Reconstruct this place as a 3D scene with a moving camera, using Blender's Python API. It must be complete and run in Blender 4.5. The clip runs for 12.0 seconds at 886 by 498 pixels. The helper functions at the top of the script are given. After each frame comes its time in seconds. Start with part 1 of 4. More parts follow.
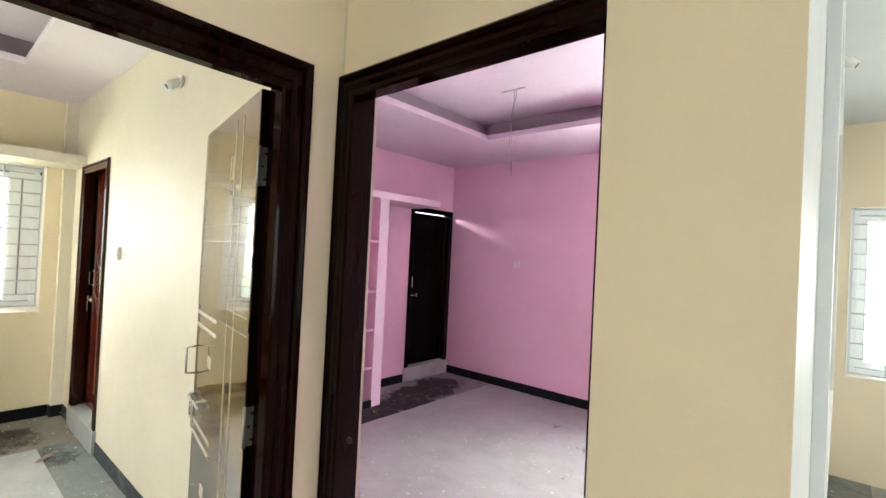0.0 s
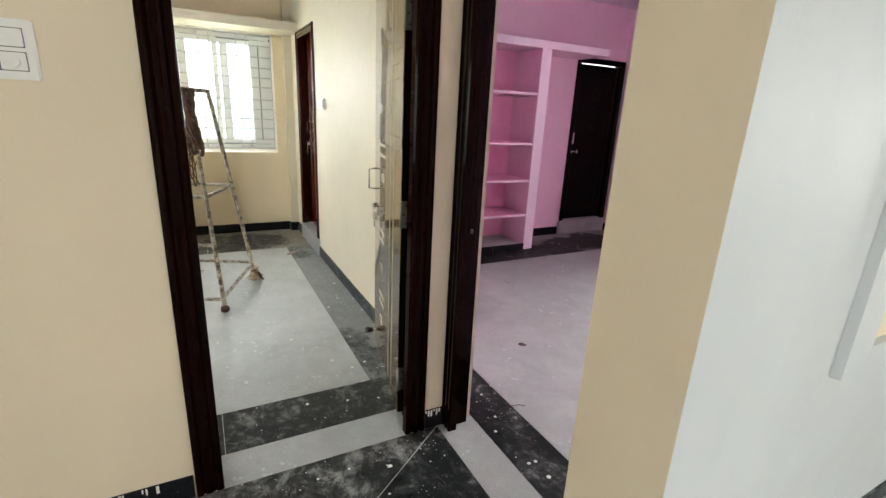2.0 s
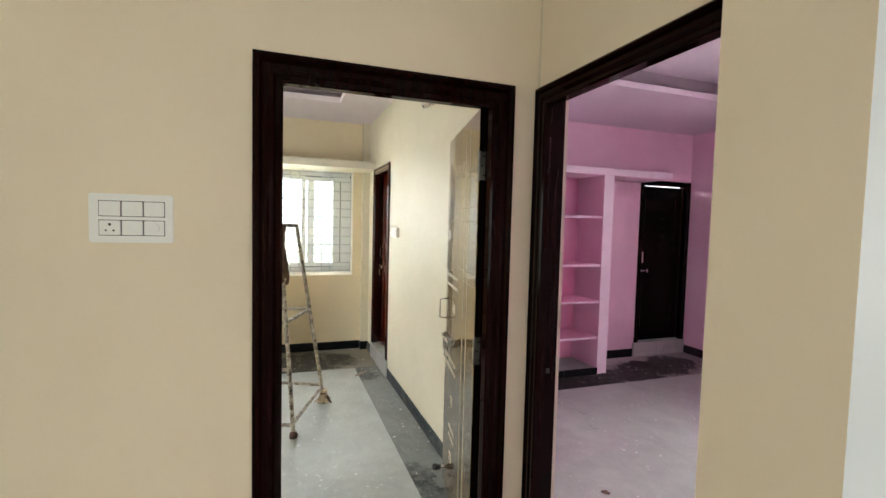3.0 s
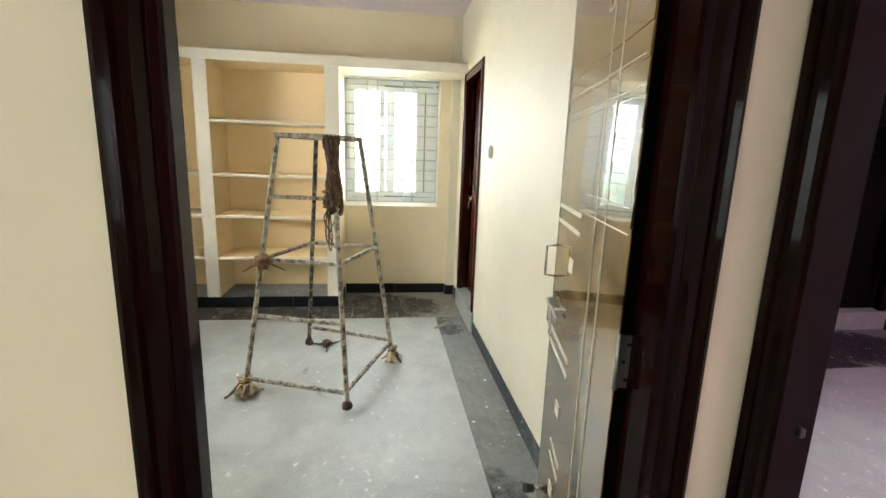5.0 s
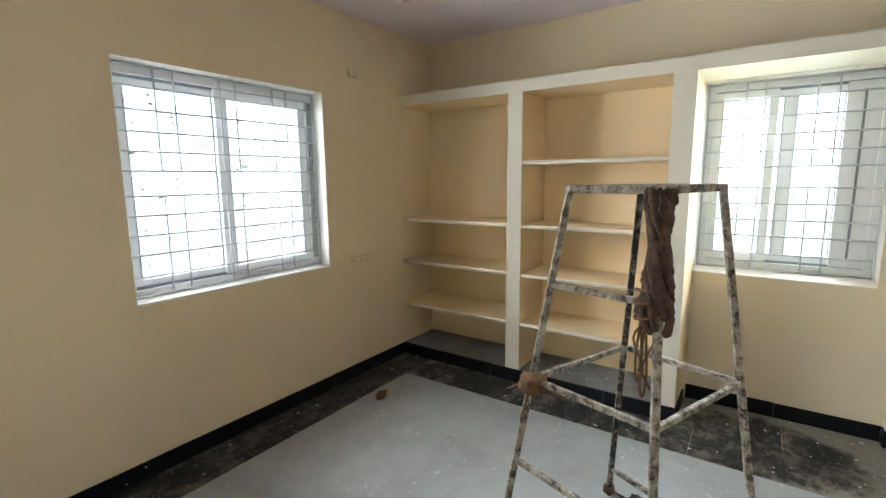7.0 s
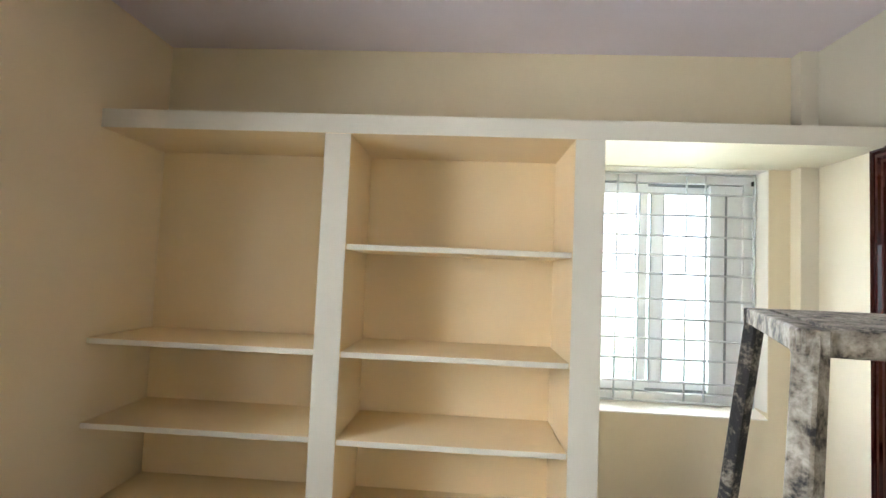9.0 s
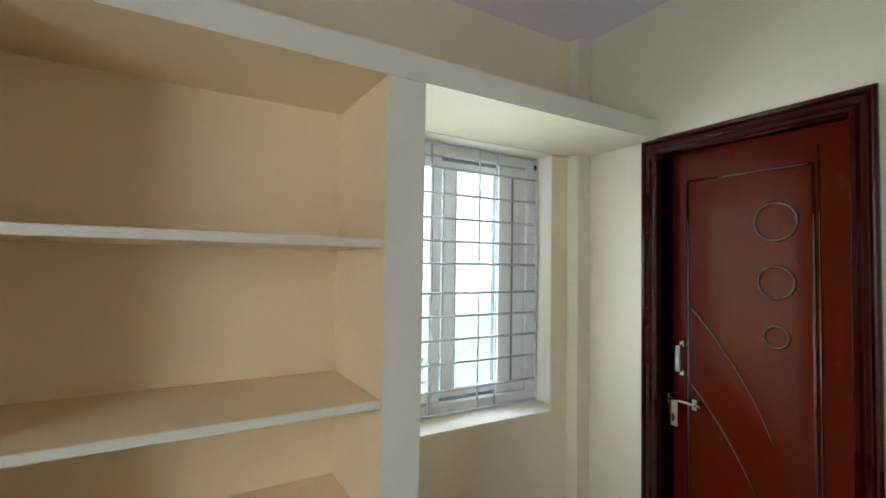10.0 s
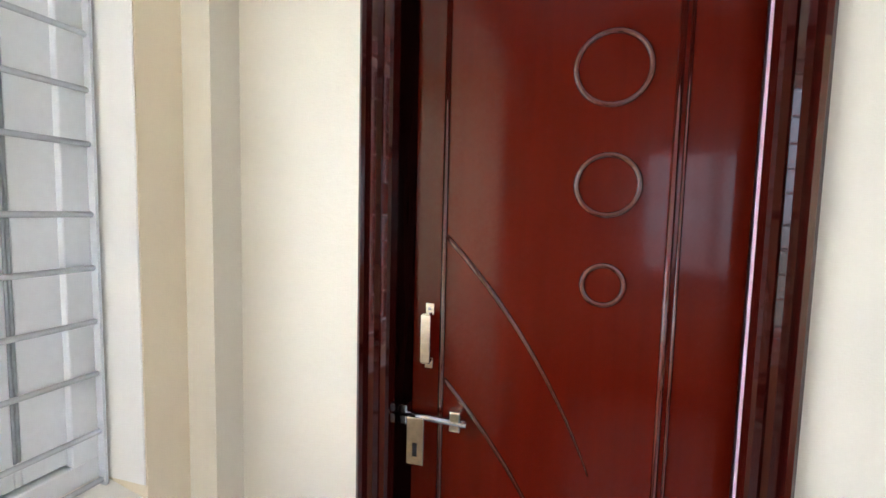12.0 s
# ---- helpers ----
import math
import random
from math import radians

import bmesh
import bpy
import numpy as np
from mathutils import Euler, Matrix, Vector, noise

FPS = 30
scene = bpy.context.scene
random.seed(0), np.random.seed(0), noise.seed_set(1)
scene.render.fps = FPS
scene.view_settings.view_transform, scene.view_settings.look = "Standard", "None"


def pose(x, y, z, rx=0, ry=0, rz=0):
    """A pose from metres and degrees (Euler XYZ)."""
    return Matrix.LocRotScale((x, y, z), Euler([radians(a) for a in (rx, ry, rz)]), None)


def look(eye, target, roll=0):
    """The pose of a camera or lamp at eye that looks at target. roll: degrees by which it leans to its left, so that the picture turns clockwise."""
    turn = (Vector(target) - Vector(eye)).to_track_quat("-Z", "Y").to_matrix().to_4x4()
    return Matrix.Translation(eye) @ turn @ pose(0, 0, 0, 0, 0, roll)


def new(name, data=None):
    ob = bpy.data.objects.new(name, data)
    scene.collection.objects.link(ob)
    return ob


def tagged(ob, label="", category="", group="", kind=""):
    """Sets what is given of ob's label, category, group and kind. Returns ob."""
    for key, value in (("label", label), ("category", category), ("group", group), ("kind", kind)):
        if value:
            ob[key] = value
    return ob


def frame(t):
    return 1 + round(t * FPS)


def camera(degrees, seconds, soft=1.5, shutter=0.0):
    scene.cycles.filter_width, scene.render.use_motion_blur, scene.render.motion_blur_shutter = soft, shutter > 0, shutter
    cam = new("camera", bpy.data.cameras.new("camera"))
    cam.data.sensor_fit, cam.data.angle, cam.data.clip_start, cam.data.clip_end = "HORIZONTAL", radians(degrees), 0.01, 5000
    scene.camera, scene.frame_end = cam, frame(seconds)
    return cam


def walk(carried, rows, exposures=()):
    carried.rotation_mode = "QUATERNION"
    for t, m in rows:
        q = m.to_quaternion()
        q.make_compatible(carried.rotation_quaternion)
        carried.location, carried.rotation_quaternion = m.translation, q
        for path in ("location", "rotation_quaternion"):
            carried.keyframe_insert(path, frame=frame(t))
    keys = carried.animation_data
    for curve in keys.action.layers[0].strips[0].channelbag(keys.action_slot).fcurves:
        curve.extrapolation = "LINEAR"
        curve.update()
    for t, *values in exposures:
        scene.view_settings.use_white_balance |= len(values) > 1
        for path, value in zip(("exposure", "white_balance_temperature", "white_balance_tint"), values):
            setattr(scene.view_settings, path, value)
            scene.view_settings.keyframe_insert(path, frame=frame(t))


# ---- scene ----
cam = camera(87.9, 12.0)
PATH = [
    (0, (-0.049, 0.089, 1.575), (-1.358, 1.6, 1.6), 2.8),
    (0.5, (0.176, 0.074, 1.534), (-1.387, 1.314, 1.392), 4.8),
    (1, (0.325, 0.117, 1.399), (-1.31, 1.157, 0.905), 3.8),
    (1.5, (0.375, 0.088, 1.367), (-1.178, 1.105, 0.621), 4.1),
    (2, (0.412, 0.017, 1.461), (-1.278, 0.92, 0.888), 2.8),
    (2.5, (0.425, -0.039, 1.558), (-1.405, 0.734, 1.33), 2.3),
    (2.7, (0.426, -0.047, 1.573), (-1.432, 0.679, 1.432), 2.2),
    (4.3, (-0.108, 0.151, 1.515), (-2.035, 0.647, 1.315), 0.8),
    (4.5, (-0.198, 0.131, 1.498), (-2.123, 0.616, 1.252), 1.2),
    (5, (-0.55, 0.278, 1.438), (-2.493, 0.535, 1.041), 1.9),
    (5.5, (-0.84, 0.37, 1.454), (-2.777, 0.348, 0.959), 1.2),
    (6, (-1.172, 0.382, 1.492), (-3.062, -0.063, 1.012), -1.0),
    (6.5, (-1.429, 0.308, 1.533), (-3.136, -0.668, 1.165), -1.5),
    (6.7, (-1.555, 0.289, 1.55), (-3.171, -0.842, 1.217), -0.6),
    (8.3, (-2.431, -0.334, 1.589), (-4.271, -1.117, 1.626), 2.9),
    (8.5, (-2.553, -0.452, 1.586), (-4.441, -1.109, 1.666), 3.3),
    (9, (-2.885, -0.684, 1.579), (-4.88, -0.789, 1.681), 2.4),
    (9.5, (-3.233, -0.801, 1.62), (-5.157, -0.261, 1.702), 1.5),
    (10, (-3.613, -0.773, 1.613), (-5.331, 0.248, 1.683), 0.9),
    (10.5, (-3.923, -0.676, 1.602), (-5.372, 0.701, 1.594), -0.1),
    (11, (-4.196, -0.522, 1.581), (-5.248, 1.179, 1.532), 0.2),
    (11.5, (-4.38, -0.191, 1.551), (-5.118, 1.666, 1.471), 1.1),
    (12, (-4.471, 0.153, 1.51), (-5.032, 2.066, 1.347), 1.4),
]
# the clip's camera dims and cools its picture beside the bright window
EXPOSURES = [(0, 0.4, 6450, 3), (0.5, 0.15, 6400, 4), (1, 0.1, 6300, 5), (1.5, 0.15, 6200, 6), (2.5, -0.05, 6550, 5), (4.5, 0.05, 6250, 7), (5, 0.24, 6350, 3), (6, 0, 5950, 5), (6.5, -0.05, 5850, 5), (8.3, -0.05, 5900, 11), (9, 0.05, 5800, 8), (9.5, -0.62, 5750, 7), (10, -0.75, 5600, 5), (10.5, -0.82, 5350, 4), (11, -1.05, 5100, 5), (11.5, -0.9, 5250, 9), (12, 0.05, 5550, 16)]
walk(cam, [(t, look(eye, target, roll)) for t, eye, target, roll in PATH], EXPOSURES)

# ---- light: daylight through the windows, some of them added out of view ----
BEDROOM, ALCOVE, PINKROOM, HALL, HALL_END = 42.0, 54.0, 96.0, 10.0, 14.0
world = bpy.data.worlds.new("sky")
scene.world = world
world.use_nodes = True
wn = world.node_tree
bg = wn.nodes["Background"]
sky = wn.nodes.new("ShaderNodeTexSky")
sky.sky_type = "NISHITA"
sky.sun_disc = False
sky.sun_elevation = radians(50)
sky.sun_rotation = radians(200)
wn.links.new(sky.outputs[0], bg.inputs[0])
bg.inputs[1].default_value = 0.1
sun = new("sun", bpy.data.lights.new("sun", "SUN"))
sun.data.energy = 1.0
sun.data.angle = radians(12)
sun.data.color = (1.0, 0.96, 0.9)
sun.matrix_world = look((6, -14, 24), (0, 0, 0))


# bathroom ventilator behind the pink room's dark door: its light leaves by the gap over the leaf
vent = new("bathroom_vent_light", bpy.data.lights.new("bathroom_vent_light", "AREA"))
vent.data.shape = "RECTANGLE"
vent.data.size, vent.data.size_y = 0.3, 0.12
vent.data.energy = 58
vent.matrix_world = look((-4.75, 3.88, 2.345), (-4.1, 4.5, 2.085))

# ---- materials ----
def material(name):
    m = bpy.data.materials.new(name)
    m.use_nodes = True
    t = m.node_tree
    return m, t, t.nodes["Principled BSDF"]


def node(t, kind, **values):
    n = t.nodes.new(kind)
    for key, value in values.items():
        n.inputs[key.replace("_", " ")].default_value = value
    return n


def coords(t, scale=(1, 1, 1)):
    c = t.nodes.new("ShaderNodeTexCoord")
    m = t.nodes.new("ShaderNodeMapping")
    m.inputs["Scale"].default_value = scale
    t.links.new(c.outputs["Object"], m.inputs["Vector"])
    return m.outputs["Vector"]


def noise_of(t, vec, scale, detail=4.0, rough=0.55, warp=0.0):
    n = node(t, "ShaderNodeTexNoise", Scale=scale, Detail=detail, Roughness=rough, Distortion=warp)
    t.links.new(vec, n.inputs["Vector"])
    return n.outputs["Fac"]


def ramp(t, fac, stops):
    r = t.nodes.new("ShaderNodeValToRGB")
    e = r.color_ramp.elements
    while len(e) < len(stops):
        e.new(0.5)
    for s, (at, col) in zip(e, stops):
        s.position = at
        s.color = (*col, 1) if len(col) == 3 else col
    t.links.new(fac, r.inputs["Fac"])
    return r.outputs["Color"]


def mixed(t, fac, a, b, mode="MIX"):
    n = t.nodes.new("ShaderNodeMix")
    n.data_type = "RGBA"
    n.blend_type = mode
    for socket, value in ((n.inputs[0], fac), (n.inputs[6], a), (n.inputs[7], b)):
        if isinstance(value, bpy.types.NodeSocket):
            t.links.new(value, socket)
        elif isinstance(value, (int, float)):
            socket.default_value = value
        else:
            socket.default_value = (*value, 1)
    return n.outputs[2]


def bump(t, p, height, strength, distance=0.01):
    b = node(t, "ShaderNodeBump", Strength=strength, Distance=distance)
    t.links.new(height, b.inputs["Height"])
    t.links.new(b.outputs[0], p.inputs["Normal"])


def paint(name, colour, rough=0.55, uneven=0.06, relief=0.12):
    """Rolled wall paint: faint blotches, roller stipple and a few scuffs."""
    m, t, p = material(name)
    v = coords(t)
    big = noise_of(t, v, 1.3, 3)
    fine = noise_of(t, v, 240, 3, 0.6)
    mid = noise_of(t, v, 9, 5, 0.6)
    lo = tuple(c * (1 - uneven) for c in colour)
    hi = tuple(min(1, c * (1 + uneven * 0.6)) for c in colour)
    col = ramp(t, big, [(0.3, lo), (0.7, hi)])
    col = mixed(t, ramp(t, mid, [(0.62, (0, 0, 0)), (0.8, (0.25, 0.25, 0.25))]), col, tuple(c * 0.9 for c in colour))
    t.links.new(col, p.inputs["Base Color"])
    t.links.new(ramp(t, mid, [(0.3, (rough - 0.06,) * 3), (0.7, (rough + 0.1,) * 3)]), p.inputs["Roughness"])
    b1 = node(t, "ShaderNodeBump", Strength=relief, Distance=0.004)
    t.links.new(fine, b1.inputs["Height"])
    b2 = node(t, "ShaderNodeBump", Strength=0.1, Distance=0.02)
    t.links.new(mid, b2.inputs["Height"])
    t.links.new(b1.outputs[0], b2.inputs["Normal"])
    t.links.new(b2.outputs[0], p.inputs["Normal"])
    return m


def lacquer(name, dark, light, axis=(1, 1, 0.06), rough=0.2, gloss=0.25, index=1.5):
    """Stained and varnished wood."""
    m, t, p = material(name)
    v = coords(t, axis)
    grain = noise_of(t, v, 40, 4, 0.5, 0.3)
    t.links.new(ramp(t, grain, [(0.3, dark), (0.75, light)]), p.inputs["Base Color"])
    smear = noise_of(t, coords(t), 6, 4)
    t.links.new(ramp(t, smear, [(0.3, (rough - 0.02,) * 3), (0.8, (rough + 0.03,) * 3)]), p.inputs["Roughness"])
    p.inputs["Specular IOR Level"].default_value = gloss * 0.15
    p.inputs["Coat Weight"].default_value = gloss
    p.inputs["Coat IOR"].default_value = index
    p.inputs["Coat Roughness"].default_value = rough * 0.5
    bump(t, p, smear, 0.05, 0.01)
    return m


def granite(name, base, dust, amount, rough=0.3, clean=(), marks=1.0):
    """Polished black stone under cement dust, scrapes and paint drops."""
    m, t, p = material(name)
    v = coords(t)
    speck = noise_of(t, v, 320, 2, 0.7)
    col = ramp(t, speck, [(0.45, base), (0.72, tuple(c * 2.4 + 0.01 for c in base))])
    smear = noise_of(t, coords(t, (1, 1.4, 1)), 3.6, 10, 0.72, 0.7)
    haze = noise_of(t, v, 17, 6, 0.7, 0.4)
    both = mixed(t, 0.4, smear, haze)
    col = mixed(t, ramp(t, both, [(0.49 - amount, (0, 0, 0)), (0.55 - amount, (0.09, 0.09, 0.09)), (0.605 - amount * 0.7, (0.5, 0.5, 0.5)), (0.69 - amount * 0.4, (0.95, 0.95, 0.95))]), col, dust)
    if clean:
        # a coat of dust rubbed through in a few places (centre, half lengths)
        rubbed = None
        for cx, cy, rx, ry in clean:
            wob = node(t, "ShaderNodeTexNoise", Scale=7.0, Detail=5.0, Roughness=0.65)
            t.links.new(v, wob.inputs["Vector"])
            mp = t.nodes.new("ShaderNodeMapping")
            mp.inputs["Location"].default_value = (-cx / rx, -cy / ry, 0)
            mp.inputs["Scale"].default_value = (1 / rx, 1 / ry, 0)
            t.links.new(mixed(t, 0.26, v, wob.outputs["Color"], "LINEAR_LIGHT"), mp.inputs["Vector"])
            ball = t.nodes.new("ShaderNodeTexGradient")
            ball.gradient_type = "SPHERICAL"
            t.links.new(mp.outputs[0], ball.inputs[0])
            spot = ramp(t, ball.outputs["Fac"], [(0.04, (0, 0, 0)), (0.24, (1, 1, 1))])
            rubbed = spot if rubbed is None else mixed(t, 1.0, rubbed, spot, "LIGHTEN")
        film = mixed(t, 0.14, tuple(c * 0.82 for c in dust), ramp(t, haze, [(0.3, (0.1, 0.1, 0.1)), (0.7, (0.6, 0.6, 0.58))]))
        film = mixed(t, ramp(t, smear, [(0.36, (0.55, 0.55, 0.55)), (0.52, (0, 0, 0))]), film, tuple(c * 0.5 for c in dust))
        col = mixed(t, rubbed, film, col)
    scrape = noise_of(t, v, 5.5, 5, 0.55, 1.6)
    lines = ramp(t, scrape, [(0.488, (0, 0, 0)), (0.496, (0.2, 0.2, 0.2)), (0.504, (0, 0, 0))])
    where = ramp(t, noise_of(t, v, 3.1, 3), [(0.46, (0, 0, 0)), (0.56, (1, 1, 1))])
    col = mixed(t, mixed(t, 1.0, mixed(t, 1.0, lines, where, "MULTIPLY"), (marks,) * 3, "MULTIPLY"), col, (0.45, 0.45, 0.43))
    vor = node(t, "ShaderNodeTexVoronoi", Scale=21.0, Randomness=1.0)
    t.links.new(v, vor.inputs["Vector"])
    pick = t.nodes.new("ShaderNodeSeparateColor")
    t.links.new(vor.outputs["Color"], pick.inputs[0])
    size = node(t, "ShaderNodeMath")
    size.operation = "MULTIPLY_ADD"
    t.links.new(pick.outputs[0], size.inputs[0])
    size.inputs[1].default_value = 0.55
    size.inputs[2].default_value = -0.33 - 0.12 * (1 - marks)
    less = node(t, "ShaderNodeMath")
    less.operation = "LESS_THAN"
    t.links.new(vor.outputs["Distance"], less.inputs[0])
    t.links.new(size.outputs[0], less.inputs[1])
    fine = node(t, "ShaderNodeTexVoronoi", Scale=64.0, Randomness=1.0)
    t.links.new(v, fine.inputs["Vector"])
    tell = t.nodes.new("ShaderNodeSeparateColor")
    t.links.new(fine.outputs["Color"], tell.inputs[0])
    tiny = node(t, "ShaderNodeMath")
    tiny.operation = "MULTIPLY_ADD"
    t.links.new(tell.outputs[1], tiny.inputs[0])
    tiny.inputs[1].default_value = 0.8
    tiny.inputs[2].default_value = -0.52 - 0.2 * (1 - marks)
    under = node(t, "ShaderNodeMath")
    under.operation = "LESS_THAN"
    t.links.new(fine.outputs["Distance"], under.inputs[0])
    t.links.new(tiny.outputs[0], under.inputs[1])
    showers = ramp(t, noise_of(t, v, 3.7, 3, 0.6), [(0.46, (0, 0, 0)), (0.58, (0.8, 0.8, 0.8))])
    drops = mixed(t, 1.0, less.outputs[0], mixed(t, 1.0, under.outputs[0], showers, "MULTIPLY"), "LIGHTEN")
    col = mixed(t, drops, col, (0.62, 0.61, 0.58))
    t.links.new(col, p.inputs["Base Color"])
    t.links.new(ramp(t, both, [(0.35, (rough,) * 3), (0.62, (rough + 0.4,) * 3)]), p.inputs["Roughness"])
    p.inputs["Specular IOR Level"].default_value = 0.17
    bump(t, p, drops, 0.25, 0.002)
    return m


def stone(name, colour, rough=0.34, stain=0.16):
    """Grey floor stone, dusty, with pale drops and worn glossy patches."""
    m, t, p = material(name)
    v = coords(t)
    big = noise_of(t, v, 1.6, 5, 0.6, 0.5)
    mid = noise_of(t, coords(t, (1, 1.3, 1)), 4, 7, 0.6, 0.3)
    fine = noise_of(t, v, 150, 3, 0.6)
    col = ramp(t, big, [(0.3, tuple(c * (1 - stain) for c in colour)), (0.7, tuple(c * (1 + stain) for c in colour))])
    col = mixed(t, ramp(t, mid, [(0.42, (0, 0, 0)), (0.75, (0.42, 0.42, 0.42))]), col, tuple(min(1, c * 1.4) for c in colour))
    wear = noise_of(t, v, 2.4, 8, 0.72, 0.8)
    col = mixed(t, ramp(t, wear, [(0.36, (0.34, 0.34, 0.34)), (0.56, (0, 0, 0))]), col, tuple(c * 0.62 for c in colour))
    col = mixed(t, 0.16, col, ramp(t, fine, [(0.3, (0.1, 0.1, 0.1)), (0.7, (0.8, 0.8, 0.8))]), "OVERLAY")
    vor = node(t, "ShaderNodeTexVoronoi", Scale=9.0, Randomness=1.0)
    t.links.new(v, vor.inputs["Vector"])
    spots = ramp(t, vor.outputs["Distance"], [(0.05, (0.75, 0.75, 0.75)), (0.11, (0, 0, 0))])
    keep = ramp(t, noise_of(t, v, 2.7, 2), [(0.46, (0, 0, 0)), (0.54, (1, 1, 1))])
    col = mixed(t, mixed(t, 1.0, spots, keep, "MULTIPLY"), col, (0.68, 0.68, 0.66))
    splash = noise_of(t, v, 26, 3, 0.5)
    near = ramp(t, noise_of(t, v, 1.9, 3, 0.6), [(0.48, (0, 0, 0)), (0.6, (0.6, 0.6, 0.6))])
    col = mixed(t, mixed(t, 1.0, ramp(t, splash, [(0.62, (0, 0, 0)), (0.68, (1, 1, 1))]), near, "MULTIPLY"), col, tuple(min(1, c * 1.75) for c in colour))
    t.links.new(col, p.inputs["Base Color"])
    t.links.new(ramp(t, wear, [(0.34, (rough - 0.03,) * 3), (0.62, (rough + 0.12,) * 3)]), p.inputs["Roughness"])
    bump(t, p, fine, 0.04, 0.002)
    return m


def metal(name, colour, rough, metallic=1.0, worn=0.8):
    m, t, p = material(name)
    n = noise_of(t, coords(t), 60, 3)
    t.links.new(ramp(t, n, [(0.3, tuple(c * worn for c in colour)), (0.7, colour)]), p.inputs["Base Color"])
    p.inputs["Metallic"].default_value = metallic
    p.inputs["Roughness"].default_value = rough
    return m


def splashed_steel(name, bare=0.0):
    """Old scaffold steel spattered with lime and paint."""
    m, t, p = material(name)
    v = coords(t)
    a = noise_of(t, v, 150, 4, 0.6)
    b = noise_of(t, v, 28, 5, 0.62, 0.5)
    both = mixed(t, 0.3, b, a)
    col = ramp(t, both, [(0.385 + bare, (0.015, 0.014, 0.014)), (0.425 + bare, (0.085, 0.072, 0.056)), (0.48 + bare, (0.225, 0.195, 0.15)), (0.62 + bare, (0.47, 0.43, 0.36))])
    t.links.new(col, p.inputs["Base Color"])
    p.inputs["Roughness"].default_value = 0.62
    p.inputs["Metallic"].default_value = 0.15
    bump(t, p, a, 0.5, 0.004)
    return m


def cloth(name, dark, light):
    m, t, p = material(name)
    v = coords(t)
    a = noise_of(t, v, 22, 6, 0.7)
    w = noise_of(t, v, 300, 2)
    t.links.new(ramp(t, a, [(0.32, dark), (0.7, light)]), p.inputs["Base Color"])
    p.inputs["Roughness"].default_value = 0.95
    bump(t, p, w, 0.6, 0.004)
    return m


def laminate(name):
    """Glossy printed laminate with long wood figure."""
    m, t, p = material(name)
    c = t.nodes.new("ShaderNodeTexCoord")
    lean = t.nodes.new("ShaderNodeMapping")
    lean.inputs["Rotation"].default_value = (0, radians(-24), 0)
    t.links.new(c.outputs["Object"], lean.inputs["Vector"])

    def stretched(scale):
        m2 = t.nodes.new("ShaderNodeMapping")
        m2.inputs["Scale"].default_value = scale
        t.links.new(lean.outputs[0], m2.inputs["Vector"])
        return m2.outputs[0]

    a = noise_of(t, stretched((0.7, 1, 8)), 1.9, 5, 0.5, 0.5)
    f = noise_of(t, stretched((0.8, 1, 16)), 14, 5, 0.6)
    col = ramp(t, a, [(0.34, (0.036, 0.018, 0.005)), (0.5, (0.115, 0.066, 0.019)), (0.66, (0.26, 0.170, 0.064))])
    col = mixed(t, 0.34, col, ramp(t, f, [(0.3, (0.2, 0.2, 0.2)), (0.7, (0.75, 0.75, 0.75))]), "OVERLAY")
    t.links.new(col, p.inputs["Base Color"])
    p.inputs["Roughness"].default_value = 0.16
    p.inputs["Specular IOR Level"].default_value = 0.5
    p.inputs["Coat Weight"].default_value = 1.0
    p.inputs["Coat Roughness"].default_value = 0.03
    return m


def etched_glass(name, tint, vein=0.019, spread=0.44):
    """Pane with frosted leaf veins; its tint dims the glowing card seen through it."""
    m, t, p = material(name)
    out = t.nodes["Material Output"]
    vor = node(t, "ShaderNodeTexVoronoi", Scale=9.0, Randomness=1.0)
    vor.feature = "DISTANCE_TO_EDGE"
    v = coords(t, (1, 1, 1.8))
    n = node(t, "ShaderNodeTexNoise", Scale=5.0, Detail=3.0)
    t.links.new(v, n.inputs["Vector"])
    t.links.new(mixed(t, 0.32, v, n.outputs["Color"], "ADD"), vor.inputs["Vector"])
    line = ramp(t, vor.outputs["Distance"], [(0.0, (0.99, 0.99, 0.99)), (vein * 0.6, (0.96, 0.96, 0.96)), (vein, (0.0, 0.0, 0.0))])
    patch = ramp(t, noise_of(t, v, 2.6, 2), [(spread, (0.05, 0.05, 0.05)), (spread + 0.06, (1, 1, 1))])
    fac = mixed(t, 1.0, line, patch, "MULTIPLY")
    clear = t.nodes.new("ShaderNodeBsdfTransparent")
    clear.inputs[0].default_value = (*tint, 1)
    p.inputs["Base Color"].default_value = (0.42, 0.38, 0.36, 1)
    p.inputs["Roughness"].default_value = 0.6
    gloss = t.nodes.new("ShaderNodeBsdfGlossy")
    gloss.inputs["Roughness"].default_value = 0.03
    fres = node(t, "ShaderNodeFresnel", IOR=1.45)
    mg = t.nodes.new("ShaderNodeMixShader")
    t.links.new(fres.outputs[0], mg.inputs[0])
    t.links.new(clear.outputs[0], mg.inputs[1])
    t.links.new(gloss.outputs[0], mg.inputs[2])
    ms = t.nodes.new("ShaderNodeMixShader")
    t.links.new(fac, ms.inputs[0])
    t.links.new(mg.outputs[0], ms.inputs[1])
    t.links.new(p.outputs[0], ms.inputs[2])
    t.links.new(ms.outputs[0], out.inputs[0])
    return m


def glow(name, high, low, horizon, strength):
    """Hazy bright sky over pale fields, on a glowing card that lights the room."""
    m, t, p = material(name)
    out = t.nodes["Material Output"]
    c = t.nodes.new("ShaderNodeTexCoord")
    sep = t.nodes.new("ShaderNodeSeparateXYZ")
